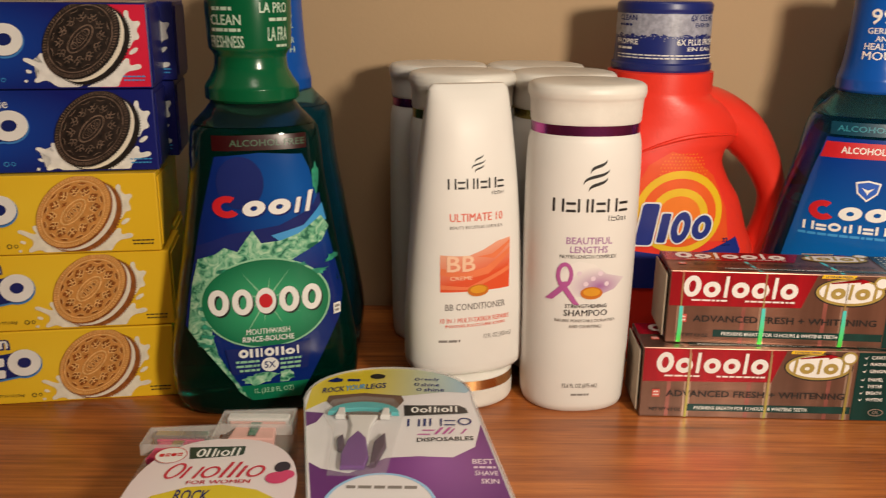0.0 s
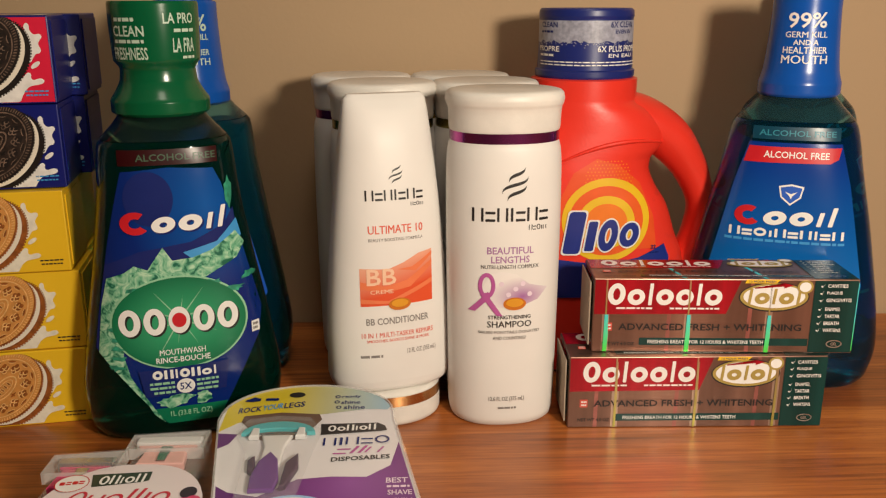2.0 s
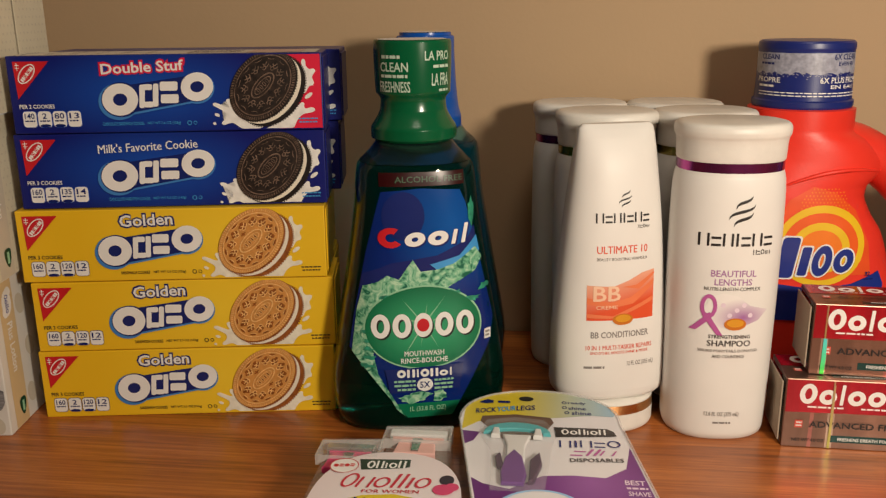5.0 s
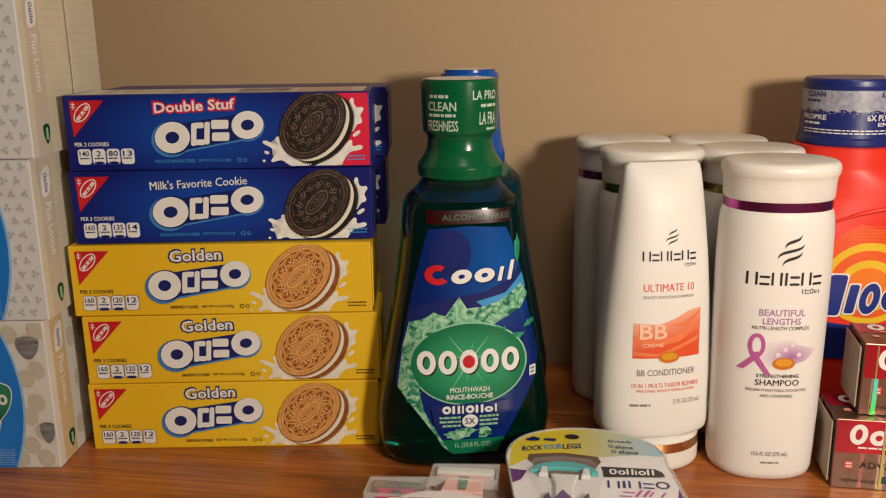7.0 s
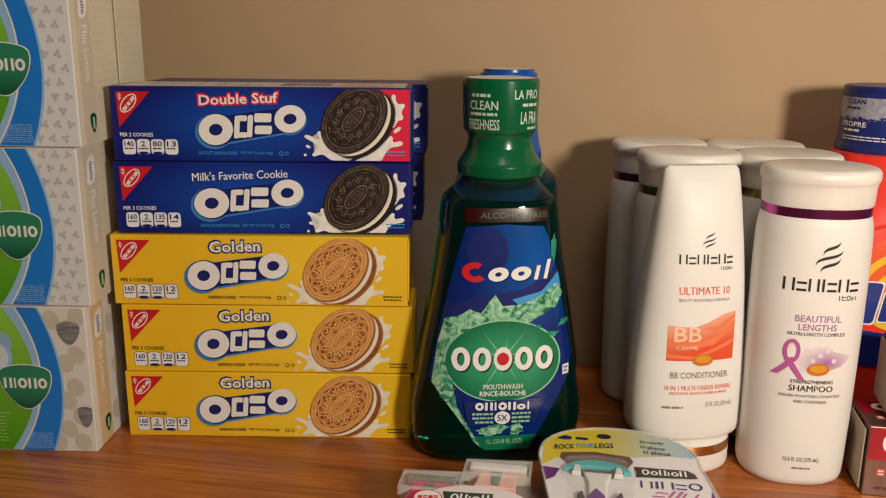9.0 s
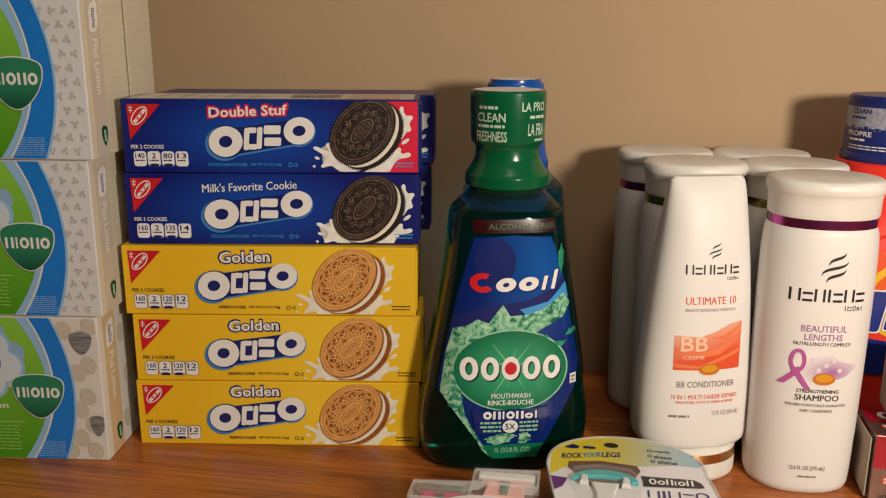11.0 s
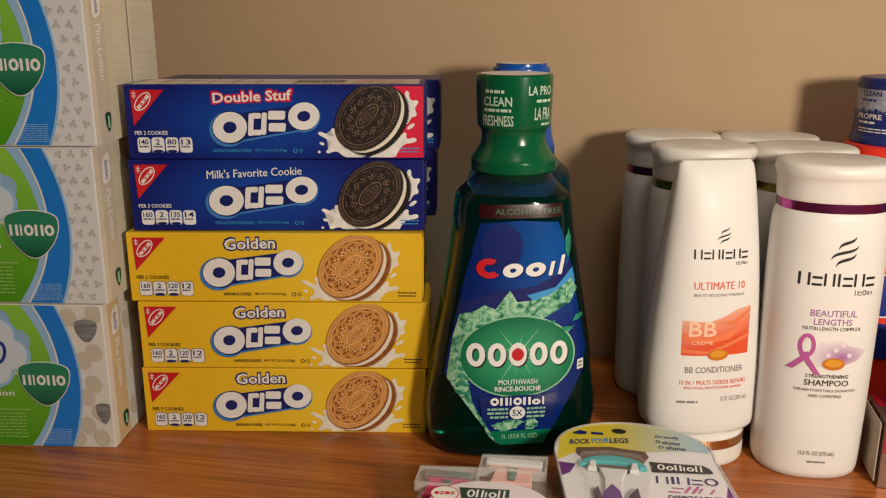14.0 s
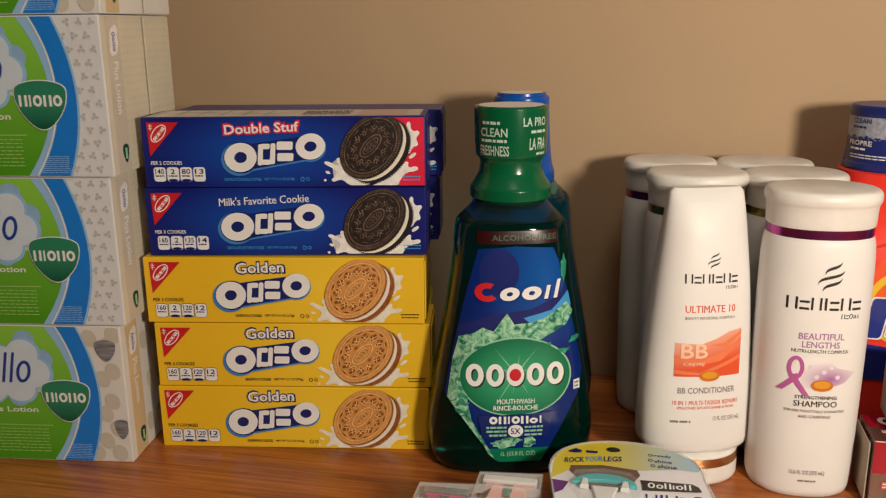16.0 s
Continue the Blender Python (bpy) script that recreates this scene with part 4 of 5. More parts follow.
    for k in range(4):
        pits += petal(-.165 + .11 * k, 0, .032, .085, 0)
        lines += hoop(-.165 + .11 * k, 0, .038, .092, .020, .072, 0, 10)
    for x, y in ((0, .36), (0, -.36)):
        pits += petal(x, y, .085, .028, 0) + petal(x, y, .022, .075, 0)
    decal("biscuit_relief", clip_to(pits, *lim), f, 8, side_m, c)
    decal("relief_ridge", clip_to(lines, *lim), f, 9, line_m, c)


def cookie_front(c, L, H, kind):
    f = lambda u, v, h: (u * L / .2116, -h, v)
    gold = kind == "golden"
    blk = BLACK if gold else W
    decal("red_triangle", poly([(.0045, H - .0035), (.0285, H - .0035), (.0055, H - .028)]), f, 2, RED, c)
    decal("triangle_oval", ring(.0130, H - .0115, .0078, .0042, .0070, .0035, 24, 48), f, 3, W, c)
    decal("triangle_mark", [([(.0130 + (x - .0130) * .67 - (y - (H - .0115)) * .74, H - .0115 + (x - .0130) * .74 + (y - (H - .0115)) * .67) for x, y in vs], fs) for vs, fs in mark("bbobobb", .0070, H - .0132, .0190, H - .0098, weight=.2)]
          + rect(.0070, H - .0095, .0075, H - .0045) + rect(.0058, H - .0080, .0088, H - .0075) + rect(.0058, H - .0062, .0088, H - .0057), f, 3, W, c)
    decal("lettering", text("PER 2 COOKIES" if kind == "double" else "PER 3 COOKIES", .0055, .0168, .0290, .0195), f, 2, blk, c)
    for k in range(4):
        x = .0070 + .0100 * k
        decal("nutrition_tab", rect(x - .0003, .0042, x + .0093, .0153, .0022), f, 2, NAVY if gold else BLUE, c)
        decal("nutrition_tab_face", rect(x, .0045, x + .0090, .0150, .0020), f, 3, W, c)
        if k in (1, 2):
            decal("tab_foot", oval(x + .0045, .0054, .0036, .0011, 14), f, 4, NAVY, c)
        decal("tab_lettering", text((("140" if kind == "double" else "160"), "2", {"double": "80", "milk": "135"}.get(kind, "120"), {"double": "13", "milk": "14"}.get(kind, "12"))[k], x + (.0012 if k != 1 else .003), .0100, x + (.0078 if k != 1 else .006), .0138), f, 4, NAVY, c)
        decal("tab_print", bars(x + .0012, .0080, x + .0078, .0092, k, .003), f, 4, NAVY, c)
    up = {"double": .036, "milk": .0375}.get(kind, .0385)
    if gold:
        decal("lettering_edge", text("Golden", .0693, .0376, .1082, .0482, .0012, .07), f, 2, NAVY, c)
        decal("lettering", text("Golden", .0705, .0388, .1070, .0470, .0012, .02), f, 3, W, c)
    elif kind == "double":
        decal("lettering_edge", text("Double Stuf", .0612, .0373, .1193, .0468, .0022, .08), f, 2, PINKRED, c)
        decal("lettering", text("Double Stuf", .0625, .0385, .1180, .0455, .0022, .02), f, 3, W, c)
    else:
        decal("lettering", text("Milk's Favorite Cookie", .0560, .0375, .1240, .0435, .0030), f, 3, W, c)
    # the big trade mark as plain ovals and blocks
    oz = .0132
    k, o = {"double": (.925, .0125), "milk": (.955, .0060)}.get(kind, (.880, .0075))
    mv = lambda shp: [([(o + k * x, y) for x, y in vs], fs) for vs, fs in shp]
    halo = oval(.0655, oz + .0085, .0150, .0122, 40, 8) + poly([(.066, oz + .018), (.125, oz + .0255), (.135, oz + .019), (.134, oz + .0115), (.127, oz + .008), (.068, oz - .0015)]) + oval(.1235, oz + .0165, .0128, .0102, 36, 8)
    decal("mark_glow", mv([([(x - .0006, y - .0010) for x, y in vs], fs) for vs, fs in halo]), f, 3, GLOW, c)
    decal("mark_edge", mv([([(.098 + (x - .098) * .965, oz + .0115 + (y - oz - .0115) * .94) for x, y in vs], fs) for vs, fs in halo]), f, 4, NAVY, c)
    tall = lambda x0, y0, x1, y1: rect(x0, y0, x1, y1, .0012, .10)
    each("logo_mark", mv(ring(.0660, oz + .0088, .0132, .0106, .0052, .0040, 36, 8)), f, 5, W, c)
    decal("logo_mark", mv(tall(.0795, oz + .0030, .0835, oz + .0184) + tall(.0895, oz + .0038, .0935, oz + .0190) + tall(.0830, oz + .0148, .0900, oz + .0187) + tall(.0830, oz + .0034, .0900, oz + .0072)), f, 5, W, c, label="white rounded frame")
    each("logo_mark", mv(tall(.0955, oz + .0060, .1085, oz + .0118) + tall(.0955, oz + .0142, .1085, oz + .0202)), f, 5, W, c)
    decal("logo_mark", mv(ring(.1230, oz + .0165, .0120, .0094, .0050, .0036, 36, 8)), f, 5, W, c)
    sm = BLACK if gold else SKY
    decal("lettering", text("SANDWICH COOKIES" if gold else "CHOCOLATE SANDWICH COOKIES", .0680 if gold else .0600, .0047, .0880, .0070) + text({"double": "NET WT 5.6 OZ (158g)", "milk": "NET WT 5.2 OZ (147g)"}.get(kind, "NET WT 5.5 OZ (155g)"), .0905, .0047, .1130, .0070), f, 2, sm, c)
    each("small_ring", ring(.1190, .0058, .0016, .0016, .0011, .0011, 14) + ring(.1230, .0058, .0013, .0013, .0009, .0009, 14), f, 2, sm, c)
    if kind == "double":
        decal("crimson_corner", poly([(.1850, H - .0010), (.2106, H - .0010), (.2106, .0010), (.1800, .0010), (.1880, .022)]), f, 1, PINKRED, c)
    cx, cy = {"double": (.1710, .0300), "milk": (.1725, .0272)}.get(kind, (.1600, .0276))
    cookie(c, cx, cy, GOLDB if gold else CHOC, GOLDB2 if gold else CHOC2, GOLDB3 if gold else CHOC3, MILKGREY if gold else MILK, H, L)
    decal("small_print", bars(.1940, .0068, .2075, .0080, 3, .004) + bars(.1945, .0045, .2070, .0057, 4, .004), f, 2, BLACK if gold else SKY, c)
    # flap edges on the ends
    part("end_flap", box_bm(L + .0002, L + .0010, .0035, .0470, .0030, H - .0030), BOX_YELLOW if gold else BOX_BLUE, c, "tucked end flap")
    part("end_flap", box_bm(-.0010, -.0002, .0035, .0470, .0030, H - .0030), CARD, c, "raw board end flap")


def cookie_box(x0, y0, x1, y1, z, kind, label):
    c, L = carton("cookie_carton", x0, y0, x1, y1, z, .0500, .0511, BOX_YELLOW if kind == "golden" else BOX_BLUE, label, "cookie box", "stacked cookie boxes")
    cookie_front(c, L, .0511, kind)
    return c, L


HB = .0517
g0, GL = cookie_box(-.3868, .5065, -.1785, .5385, 0, "golden", "yellow golden sandwich cookie carton in the stack")
GA = math.degrees(math.atan2(.032, .2083))
copy_thing(g0, pose(-.3850, .5062, HB, 0, 0, GA + .5))
copy_thing(g0, pose(-.3890, .5058, 2 * HB, 0, 0, GA + .2))
m0, ML = cookie_box(-.3845, .5100, -.1802, .5460, 3 * HB, "milk", "dark blue chocolate sandwich cookie carton in the stack")
d0, DL = cookie_box(-.3825, .5100, -.1795, .5450, 4 * HB, "double", "blue and crimson double filling cookie carton on top")
tp = lid(.0511)
decal("top_panel", rect(.003, .002, DL - .004, .049), tp, 1, PANEL, d0)
decal("top_panel_lines", sum([rect(.006 + .0165 * k, .008, .0066 + .0165 * k, .045) for k in range(6)], []) + rect(.020, .03, .05, .031) + rect(.06, .02, .10, .0208), tp, 2, BLACK, d0)
decal("top_print", sum([bars(.115, .012 + .006 * k, .150, .0155 + .006 * k, k, .006) for k in range(5)], []), tp, 2, NAVY, d0)
decal("top_barcode", rect(.156, .006, .192, .045), tp, 2, ink("barcode_pink", (.62, .42, .36)), d0)
for k in range(3):
    copy_thing(g0, pose(-.4000 + .002 * (k % 2), .5590, k * HB, 0, 0, GA + .4 * k))
copy_thing(m0, pose(-.3860, .5610, 3 * HB, 0, 0, GA + .3))
dm = copy_thing(m0, pose(-.3830, .5610, 4 * HB, 0, 0, GA))
for ob in (m0, d0):
    decal("end_print", sum([blob(.012 + .012 * (k % 2), .012 + .012 * k, .006, .0035, k, 14, .6) for k in range(3)], []), end_r(ob.children[0].dimensions.x + .0011), 1, MILK, ob)
for ob in [o for o in scene.objects if o.name.startswith("cookie_carton") and o.matrix_world.translation.y > .55 and o.matrix_world.translation.z > .14]:
    decal("end_print", sum([blob(.012 + .012 * (k % 2), .010 + .013 * k, .007, .0035, k, 14, .6) for k in range(3)], []), end_r(ML + .0011), 1, MILK, ob)

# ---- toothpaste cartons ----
# upright gloss bands are put into the foil, red and teal colours
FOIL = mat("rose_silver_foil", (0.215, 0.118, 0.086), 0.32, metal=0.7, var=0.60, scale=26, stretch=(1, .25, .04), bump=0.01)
SILVER = mat("silver_foil", (0.55, 0.52, 0.50), 0.28, metal=0.85, var=0.1, scale=40, bump=0.01)
PASTE_RED = ink("paste_red", (0.36, 0.004, 0.014), 0.26, 0.35, 0.30, stretch=(1, .25, .04))
TEAL = ink("teal", (0.006, 0.050, 0.045), 0.26, 0.3, 0.30, stretch=(1, .25, .04))
GOLDF = ink("gold_foil", (0.45, 0.34, 0.09), 0.45, 0.4)
# colours for the foil's diffraction sheen, painted on as streaks
HOLO = blend_mat("painted_rainbow_sheen", (0.10, 0.85, 0.10), (0.10, 0.75, 0.80), (0, 0, 0.002), (1, 1, .024), 0.25, axis=(0, 0, 1), metal=0.3)
HOLO2 = blend_mat("painted_pale_rainbow", (0.46, 0.42, 0.10), (0.42, 0.27, 0.15), (0, 0, 0.002), (1, 1, .045), 0.3, axis=(0, 0, 1), metal=0.6)

HOLO3 = mat("painted_silver_sheen", (0.42, 0.30, 0.23), 0.3, metal=0.6, var=0.2, scale=60, bump=0.01)
HOLO4 = mat("painted_pink_sheen", (0.34, 0.12, 0.10), 0.3, metal=0.5, var=0.2, scale=60, bump=0.01)


def paste_panel(c, f, H, squash=1.0, full=True):
    k = squash
    y = lambda v: v * k
    decal("red_panel", poly([(.0008, y(.0255)), (.0835, y(.0262)), (.0915, y(H - .0008)), (.0008, y(H - .0008))]), f, 1, PASTE_RED, c)
    decal("logo_mark", mark("OoIooIo", .0085, y(.0318), .0800, y(.0462), weight=.30, slant=.06), f, 2, W, c)
    decal("small_print", bars(.0145, y(.0290), .0370, y(.0305), 2, .006) + bars(.0480, y(.0290), .0790, y(.0305), 3, .006), f, 2, W, c)
    decal("oval_rim", oval(.1125, y(.0375), .0220, y(.0098), 44), f, 1, BLACK, c)
    decal("oval_white", oval(.1125, y(.0377), .0212, y(.0090), 44), f, 2, GOLDF, c)
    decal("oval_plate", oval(.1125, y(.0380), .0192, y(.0076), 44), f, 3, W, c)
    decal("logo_mark", mark("IoIoI", .0955, y(.0330), .1290, y(.0432), weight=.32, slant=.1), f, 4, GOLDF, c)
    decal("arrow", poly([(.100, y(.0432)), (.118, y(.0448)), (.118, y(.0435)), (.124, y(.0455)), (.118, y(.0470)), (.118, y(.0458)), (.100, y(.0440))]), f, 5, PASTE_RED, c)
    decal("clock_face", oval(.1310, y(.0445), .0050, y(.0045), 24), f, 5, GOLDF, c)
    decal("clock_plate", oval(.1310, y(.0445), .0036, y(.0032), 20), f, 6, W, c)
    decal("yellow_tab", poly([(.0935, y(.0468)), (.1130, y(.0468)), (.1155, y(.0492)), (.0945, y(.0492))]), f, 5, YEL, c)
    decal("lettering", text("12 HOUR FRESH", .0960, y(.0473), .1125, y(.0487)), f, 6, NAVY, c)
    decal("lettering", text("ADVANCED FRESH + WHITENING", .0165, y(.0150), .1315, y(.0195)), f, 3, BLACK, c)
    decal("seal", rect(.0075, y(.0145), .0125, y(.0200)), f, 2, ink("seal_red", (.62, .10, .07)), c)
    decal("seal_print", bars(.0083, y(.0155), .0118, y(.0168), 1, .0015) + bars(.0083, y(.0177), .0118, y(.0190), 2, .0015), f, 3, W, c)
    decal("green_bar", rect(.0300, y(.0048), .1365, y(.0098)), f, 1, TEAL, c)
    decal("lettering", text("FRESHENS BREATH FOR 12 HOURS & WHITENS TEETH", .0355, y(.0060), .1085, y(.0084)), f, 2, W, c)
    decal("lettering", text("NET WT 4.0 OZ", .0065, y(.0045), .0270, y(.0068)), f, 2, BLACK, c)
    decal("teal_panel", rect(.1370, y(.0008), .1640, y(H - .0008)), f, 2, TEAL, c)
    for i, w in enumerate(("CAVITIES", "PLAQUE", "GINGIVITIS", "ENAMEL", "TARTAR", "BREATH", "WHITENS")):
        v = .0440 - .0047 * i - (.0012 if i > 2 else 0)
        n = len(w)
        decal("lettering", text(w, .1450, y(v), .1450 + .00158 * n, y(v + .0023)), f, 3, W, c)
        decal("tick", poly([(.1405, y(v + .0010)), (.1412, y(v + .0013)), (.1418, y(v + .0007)), (.1432, y(v + .0026)), (.1418, y(v))]), f, 3, W, c)
    decal("gel_oval", ring(.1530, y(.0065), .0050, y(.0026), .0044, y(.0020), 24), f, 3, SILVER, c)
    decal("gel_lettering", text("GEL", .1508, y(.0055), .1550, y(.0075)), f, 3, SILVER, c)


def paste_box(x0, y0, x1, y1, z, label, streaks, streak_mat, upto, wide=1.0):
    H = .0492
    c, L = carton("toothpaste_carton", x0, y0, x1, y1, z, .0420, H, FOIL, label, "toothpaste", "stacked toothpaste cartons", bevel=.0006)
    paste_panel(c, face(), H)
    paste_panel(c, lid(H), H, .84)
    decal("end_panel", rect(.002, .002, .040, .0475), end_l(.042), 1, SILVER, c)
    decal("end_red", rect(.004, .018, .030, .0470), end_l(.042), 2, PASTE_RED, c)
    decal("end_mark", mark("OoIooIo", .006, .029, .028, .037, weight=.3), end_l(.042), 3, W, c)
    part("end_flap", box_bm(-.0022, -.0014, .002, .040, .004, .046), CARD, c, "board end flap standing slightly open")
    # the foil's rainbow reflections, painted at set places on front and lid
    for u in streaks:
        decal("foil_streak", poly([(u - .0013 * wide, .0006), (u + .0013 * wide, .0006), (u + .0018 * wide, upto * .45), (u + .0014 * wide, upto), (u - .0008 * wide, upto), (u - .0010 * wide, upto * .45)]), face(), 4, streak_mat, c, label="rainbow sheen of the foil painted as a streak")
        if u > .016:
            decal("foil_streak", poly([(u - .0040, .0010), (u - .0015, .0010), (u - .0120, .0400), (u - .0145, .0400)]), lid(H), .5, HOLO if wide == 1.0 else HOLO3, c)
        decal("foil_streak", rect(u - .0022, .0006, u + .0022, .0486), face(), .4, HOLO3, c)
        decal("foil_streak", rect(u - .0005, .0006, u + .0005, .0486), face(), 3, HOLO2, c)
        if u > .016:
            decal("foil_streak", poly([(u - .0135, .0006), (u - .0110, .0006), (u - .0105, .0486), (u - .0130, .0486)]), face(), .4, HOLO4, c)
    return c


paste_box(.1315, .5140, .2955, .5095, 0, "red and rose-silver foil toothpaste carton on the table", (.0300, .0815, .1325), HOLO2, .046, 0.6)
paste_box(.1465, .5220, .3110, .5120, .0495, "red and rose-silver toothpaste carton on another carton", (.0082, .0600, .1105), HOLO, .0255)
# rainbow glint painted along the upper carton's right edge
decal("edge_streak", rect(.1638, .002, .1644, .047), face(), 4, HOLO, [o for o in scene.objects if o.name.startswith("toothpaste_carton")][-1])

# ---- tissue cartons ----
TW = mat("tissue_box_white", (0.68, 0.69, 0.70), 0.45, var=0.03, bump=0.02)
TSIDE = mat("tissue_box_cream", (0.64, 0.59, 0.46), 0.5, var=0.04, bump=0.02)
TBEIGE = mat("tissue_box_beige", (0.70, 0.68, 0.64), 0.45, var=0.04, bump=0.02)
TGREEN = blend_mat("leaf_green_print", (0.26, 0.58, 0.06), (0.08, 0.32, 0.012), (0.12, 0, 0.105), (0.3, 1, .10), axis=(0, 0, -1))
TBLUE = ink("band_blue", (0.015, 0.20, 0.68))
TPALE = ink("band_pale_blue", (0.30, 0.52, 0.78))
PETAL = ink("petal_blue", (0.28, 0.46, 0.68))
PETAL_Y = ink("petal_yellow", (0.62, 0.68, 0.36))
DGREEN = blend_mat("shield_green", (0.03, 0.22, 0.12), (0.002, 0.055, 0.03), (0, 0, .05), (1, 1, .02), axis=(0, 0, -1))
SKETCH = mat("sketched_grey_print", (0.20, 0.20, 0.21), 0.5, var=0.5, scale=400, stretch=(.2, 1, 1.5), bump=0.02)
TANSTRIP = mat("tan_strip_print", (0.62, 0.47, 0.26), 0.5, var=0.04, bump=0.02)
PATT = mat("pale_grey_pattern_print", (0.50, 0.50, 0.49), 0.5, var=0.06, bump=0.02)
PALETAN = mat("pale_tan_pattern_print", (0.56, 0.51, 0.42), 0.5, var=0.06, bump=0.02)


def arc_band(e0, e1, H, n=16):
    """A curved strip between two bowed edges, each given at the bottom, the middle and the top."""
    q = lambda e, p: e[0] * (1 - p) * (1 - 2 * p) + 4 * e[1] * p * (1 - p) + e[2] * p * (2 * p - 1)
    a = [(q(e0, k / n), .0008 + (H - .0016) * k / n) for k in range(n + 1)]
    b = [(q(e1, k / n), .0008 + (H - .0016) * k / n) for k in range(n + 1)]
    return [(a + b, [(k, k + 1, n + 2 + k, n + 1 + k) for k in range(n)])]


def shield(cx, cy, w, h):
    pts = []
    for x, y in ((-.5, .30), (-.43, .41), (-.22, .48), (0, .5), (.22, .48), (.43, .41), (.5, .30), (.475, .05), (.37, -.2), (.19, -.42), (.06, -.5), (-.06, -.5), (-.19, -.42), (-.37, -.2), (-.475, .05)):
        pts.append((cx + x * w, cy + y * h))
    for _ in range(2):
        nxt = []
        for i, (x, y) in enumerate(pts):
            x2, y2 = pts[(i + 1) % len(pts)]
            nxt += [(.75 * x + .25 * x2, .75 * y + .25 * y2), (.25 * x + .75 * x2, .25 * y + .75 * y2)]
        pts = nxt
    return poly(pts)


def tissue_box(xr, yr, z, turn, kind, label):
    """Placed by its front corner next to the cookies."""
    L, D, H = .240, .115, .1095
    a = radians(turn)
    c = thing("tissue_carton", pose(xr - L * math.cos(a), yr - L * math.sin(a), z, 0, 0, turn), label, "tissue box", "stacked tissue boxes")
    part("body", box_bm(0, L, 0, D, 0, H, .0009), TW if kind == "dots" else TBEIGE, c)
    f = face()
    e = lambda *v: tuple(L + x for x in v)
    decal("green_panel", arc_band((.0008,) * 3, e(-.058, -.036, -.056), H), f, 1, TGREEN, c)
    decal("pale_band", arc_band(e(-.062, -.040, -.058), e(-.050, -.030, -.046), H), f, 2, TPALE, c)
    decal("blue_band", arc_band(e(-.054, -.0345, -.048), e(-.031, -.0205, -.033), H), f, 3, TBLUE, c)
    decal("white_line", arc_band(e(-.0560, -.0360, -.0495), e(-.0548, -.0348, -.0483), H), f, 4, W, c)
    decal("pale_line", arc_band(e(-.0318, -.0212, -.0338), e(-.0300, -.0195, -.0322), H), f, 4, TPALE, c)
    decal("blue_print", sum([bars(L - .0520 + .0008 * k, .0030 + .0014 * k, L - .0310, .0036 + .0014 * k, k, .005) for k in range(9)], []), f, 5, TPALE, c)
    decal("green_line", rect(.002, .029, L - .060, .0297) + sum([bars(L - .125, .0075 + .0026 * k, L - .064, .0084 + .0026 * k, k, .007) for k in range(8)], []), f, 2, ink("lime", (.35, .58, .16)), c)
    cl = []
    for px, py, r in ((-.096, .076, .026), (-.077, .087, .017), (-.070, .072, .018), (-.082, .060, .017), (-.106, .092, .018), (-.120, .080, .020), (-.104, .060, .018), (-.124, .068, .016)):
        cl += oval(L + px, py, r * .72, r * .66, 26)
    for k in range(9):
        a = 2 * math.pi * k / 9 + .2
        px, py = L - .096 + .0345 * math.cos(a), .077 + .0255 * math.sin(a)
        if py < H - .008:
            decal("cloud_petal", oval(px, py, .0085, .0085, 22), f, 1.6 + .05 * k, (PETAL, PETAL_Y)[k % 3 == 2], c)
    decal("cloud_edge", [([(L - .096 + (x - L + .096) * 1.07, .076 + (y - .076) * 1.07) for x, y in vs], fs) for vs, fs in cl[:]], f, 2, TPALE, c)
    decal("cloud", cl, f, 3, ink("ice_blue", (.60, .70, .78)), c)
    decal("logo_mark", mark("OoIIo", L - .122, .0640, L - .0735, .0880, rise=.0, slant=.2, weight=.22), f, 4, ink("royal_blue", (.02, .05, .30)), c)
    decal("lettering", text("Plus Lotion", L - .112, .0400, L - .070, .0445), f, 3, W, c)
    decal("shield_rim", shield(L - .0465, .0500, .0390, .0345), f, 6, W, c)
    decal("shield", shield(L - .0465, .0500, .0376, .0331), f, 7, DGREEN, c)
    decal("logo_mark", mark("HIOHO", L - .0620, .0490, L - .0310, .0568, weight=.28), f, 8, W, c)
    rnd = random.Random(3)
    if kind == "dots":
        tri = []
        for r in range(12):
            for q in range(4):
                x, y = L - .0265 + .0085 * q + .0042 * (r % 2), .006 + .0090 * r
                if x < L - .0010 - .0015 and x > L - (.029 if 2 < r < 9 else .034) + .008 * (abs(r - 5.5) < 3):
                    a0 = rnd.uniform(0, 120)
                    for k in range(3):
                        tri += oval(x + .0016 * math.cos(radians(a0 + 120 * k)), y + .0016 * math.sin(radians(a0 + 120 * k)), .0013, .0011, 7, a0 + 120 * k)
        decal("pattern", tri, f, 2, PATT, c, label="small grey triple-dot pattern")
    else:
        peb = []
        for x, y in ((-.024, .100), (-.010, .094), (-.007, .074), (-.016, .068), (-.010, .050), (-.0165, .040), (-.0075, .028), (-.018, .018), (-.008, .008), (-.027, .008), (-.004, .103)):
            peb += oval(L + x * .93 - .0018, y, .0058, .0068, 16, 20)
        each("pebble", clip_to(peb, .1, .001, L - .0012, H - .001), f, 2, PALETAN, c)
        each("sketched_pebble", clip_to(shield(L - .0125, .0905, .0165, .017) + shield(L - .0060, .0275, .0115, .016), .1, .001, L - .0012, H - .001), f, 3, SKETCH, c, label="pencil-shaded grey pebble shapes")
    g = end_r(L)
    decal("side_panel", rect(.0008, .0008, D - .0008, H - .0008), g, 1, TSIDE if kind == "dots" else TBEIGE, c)
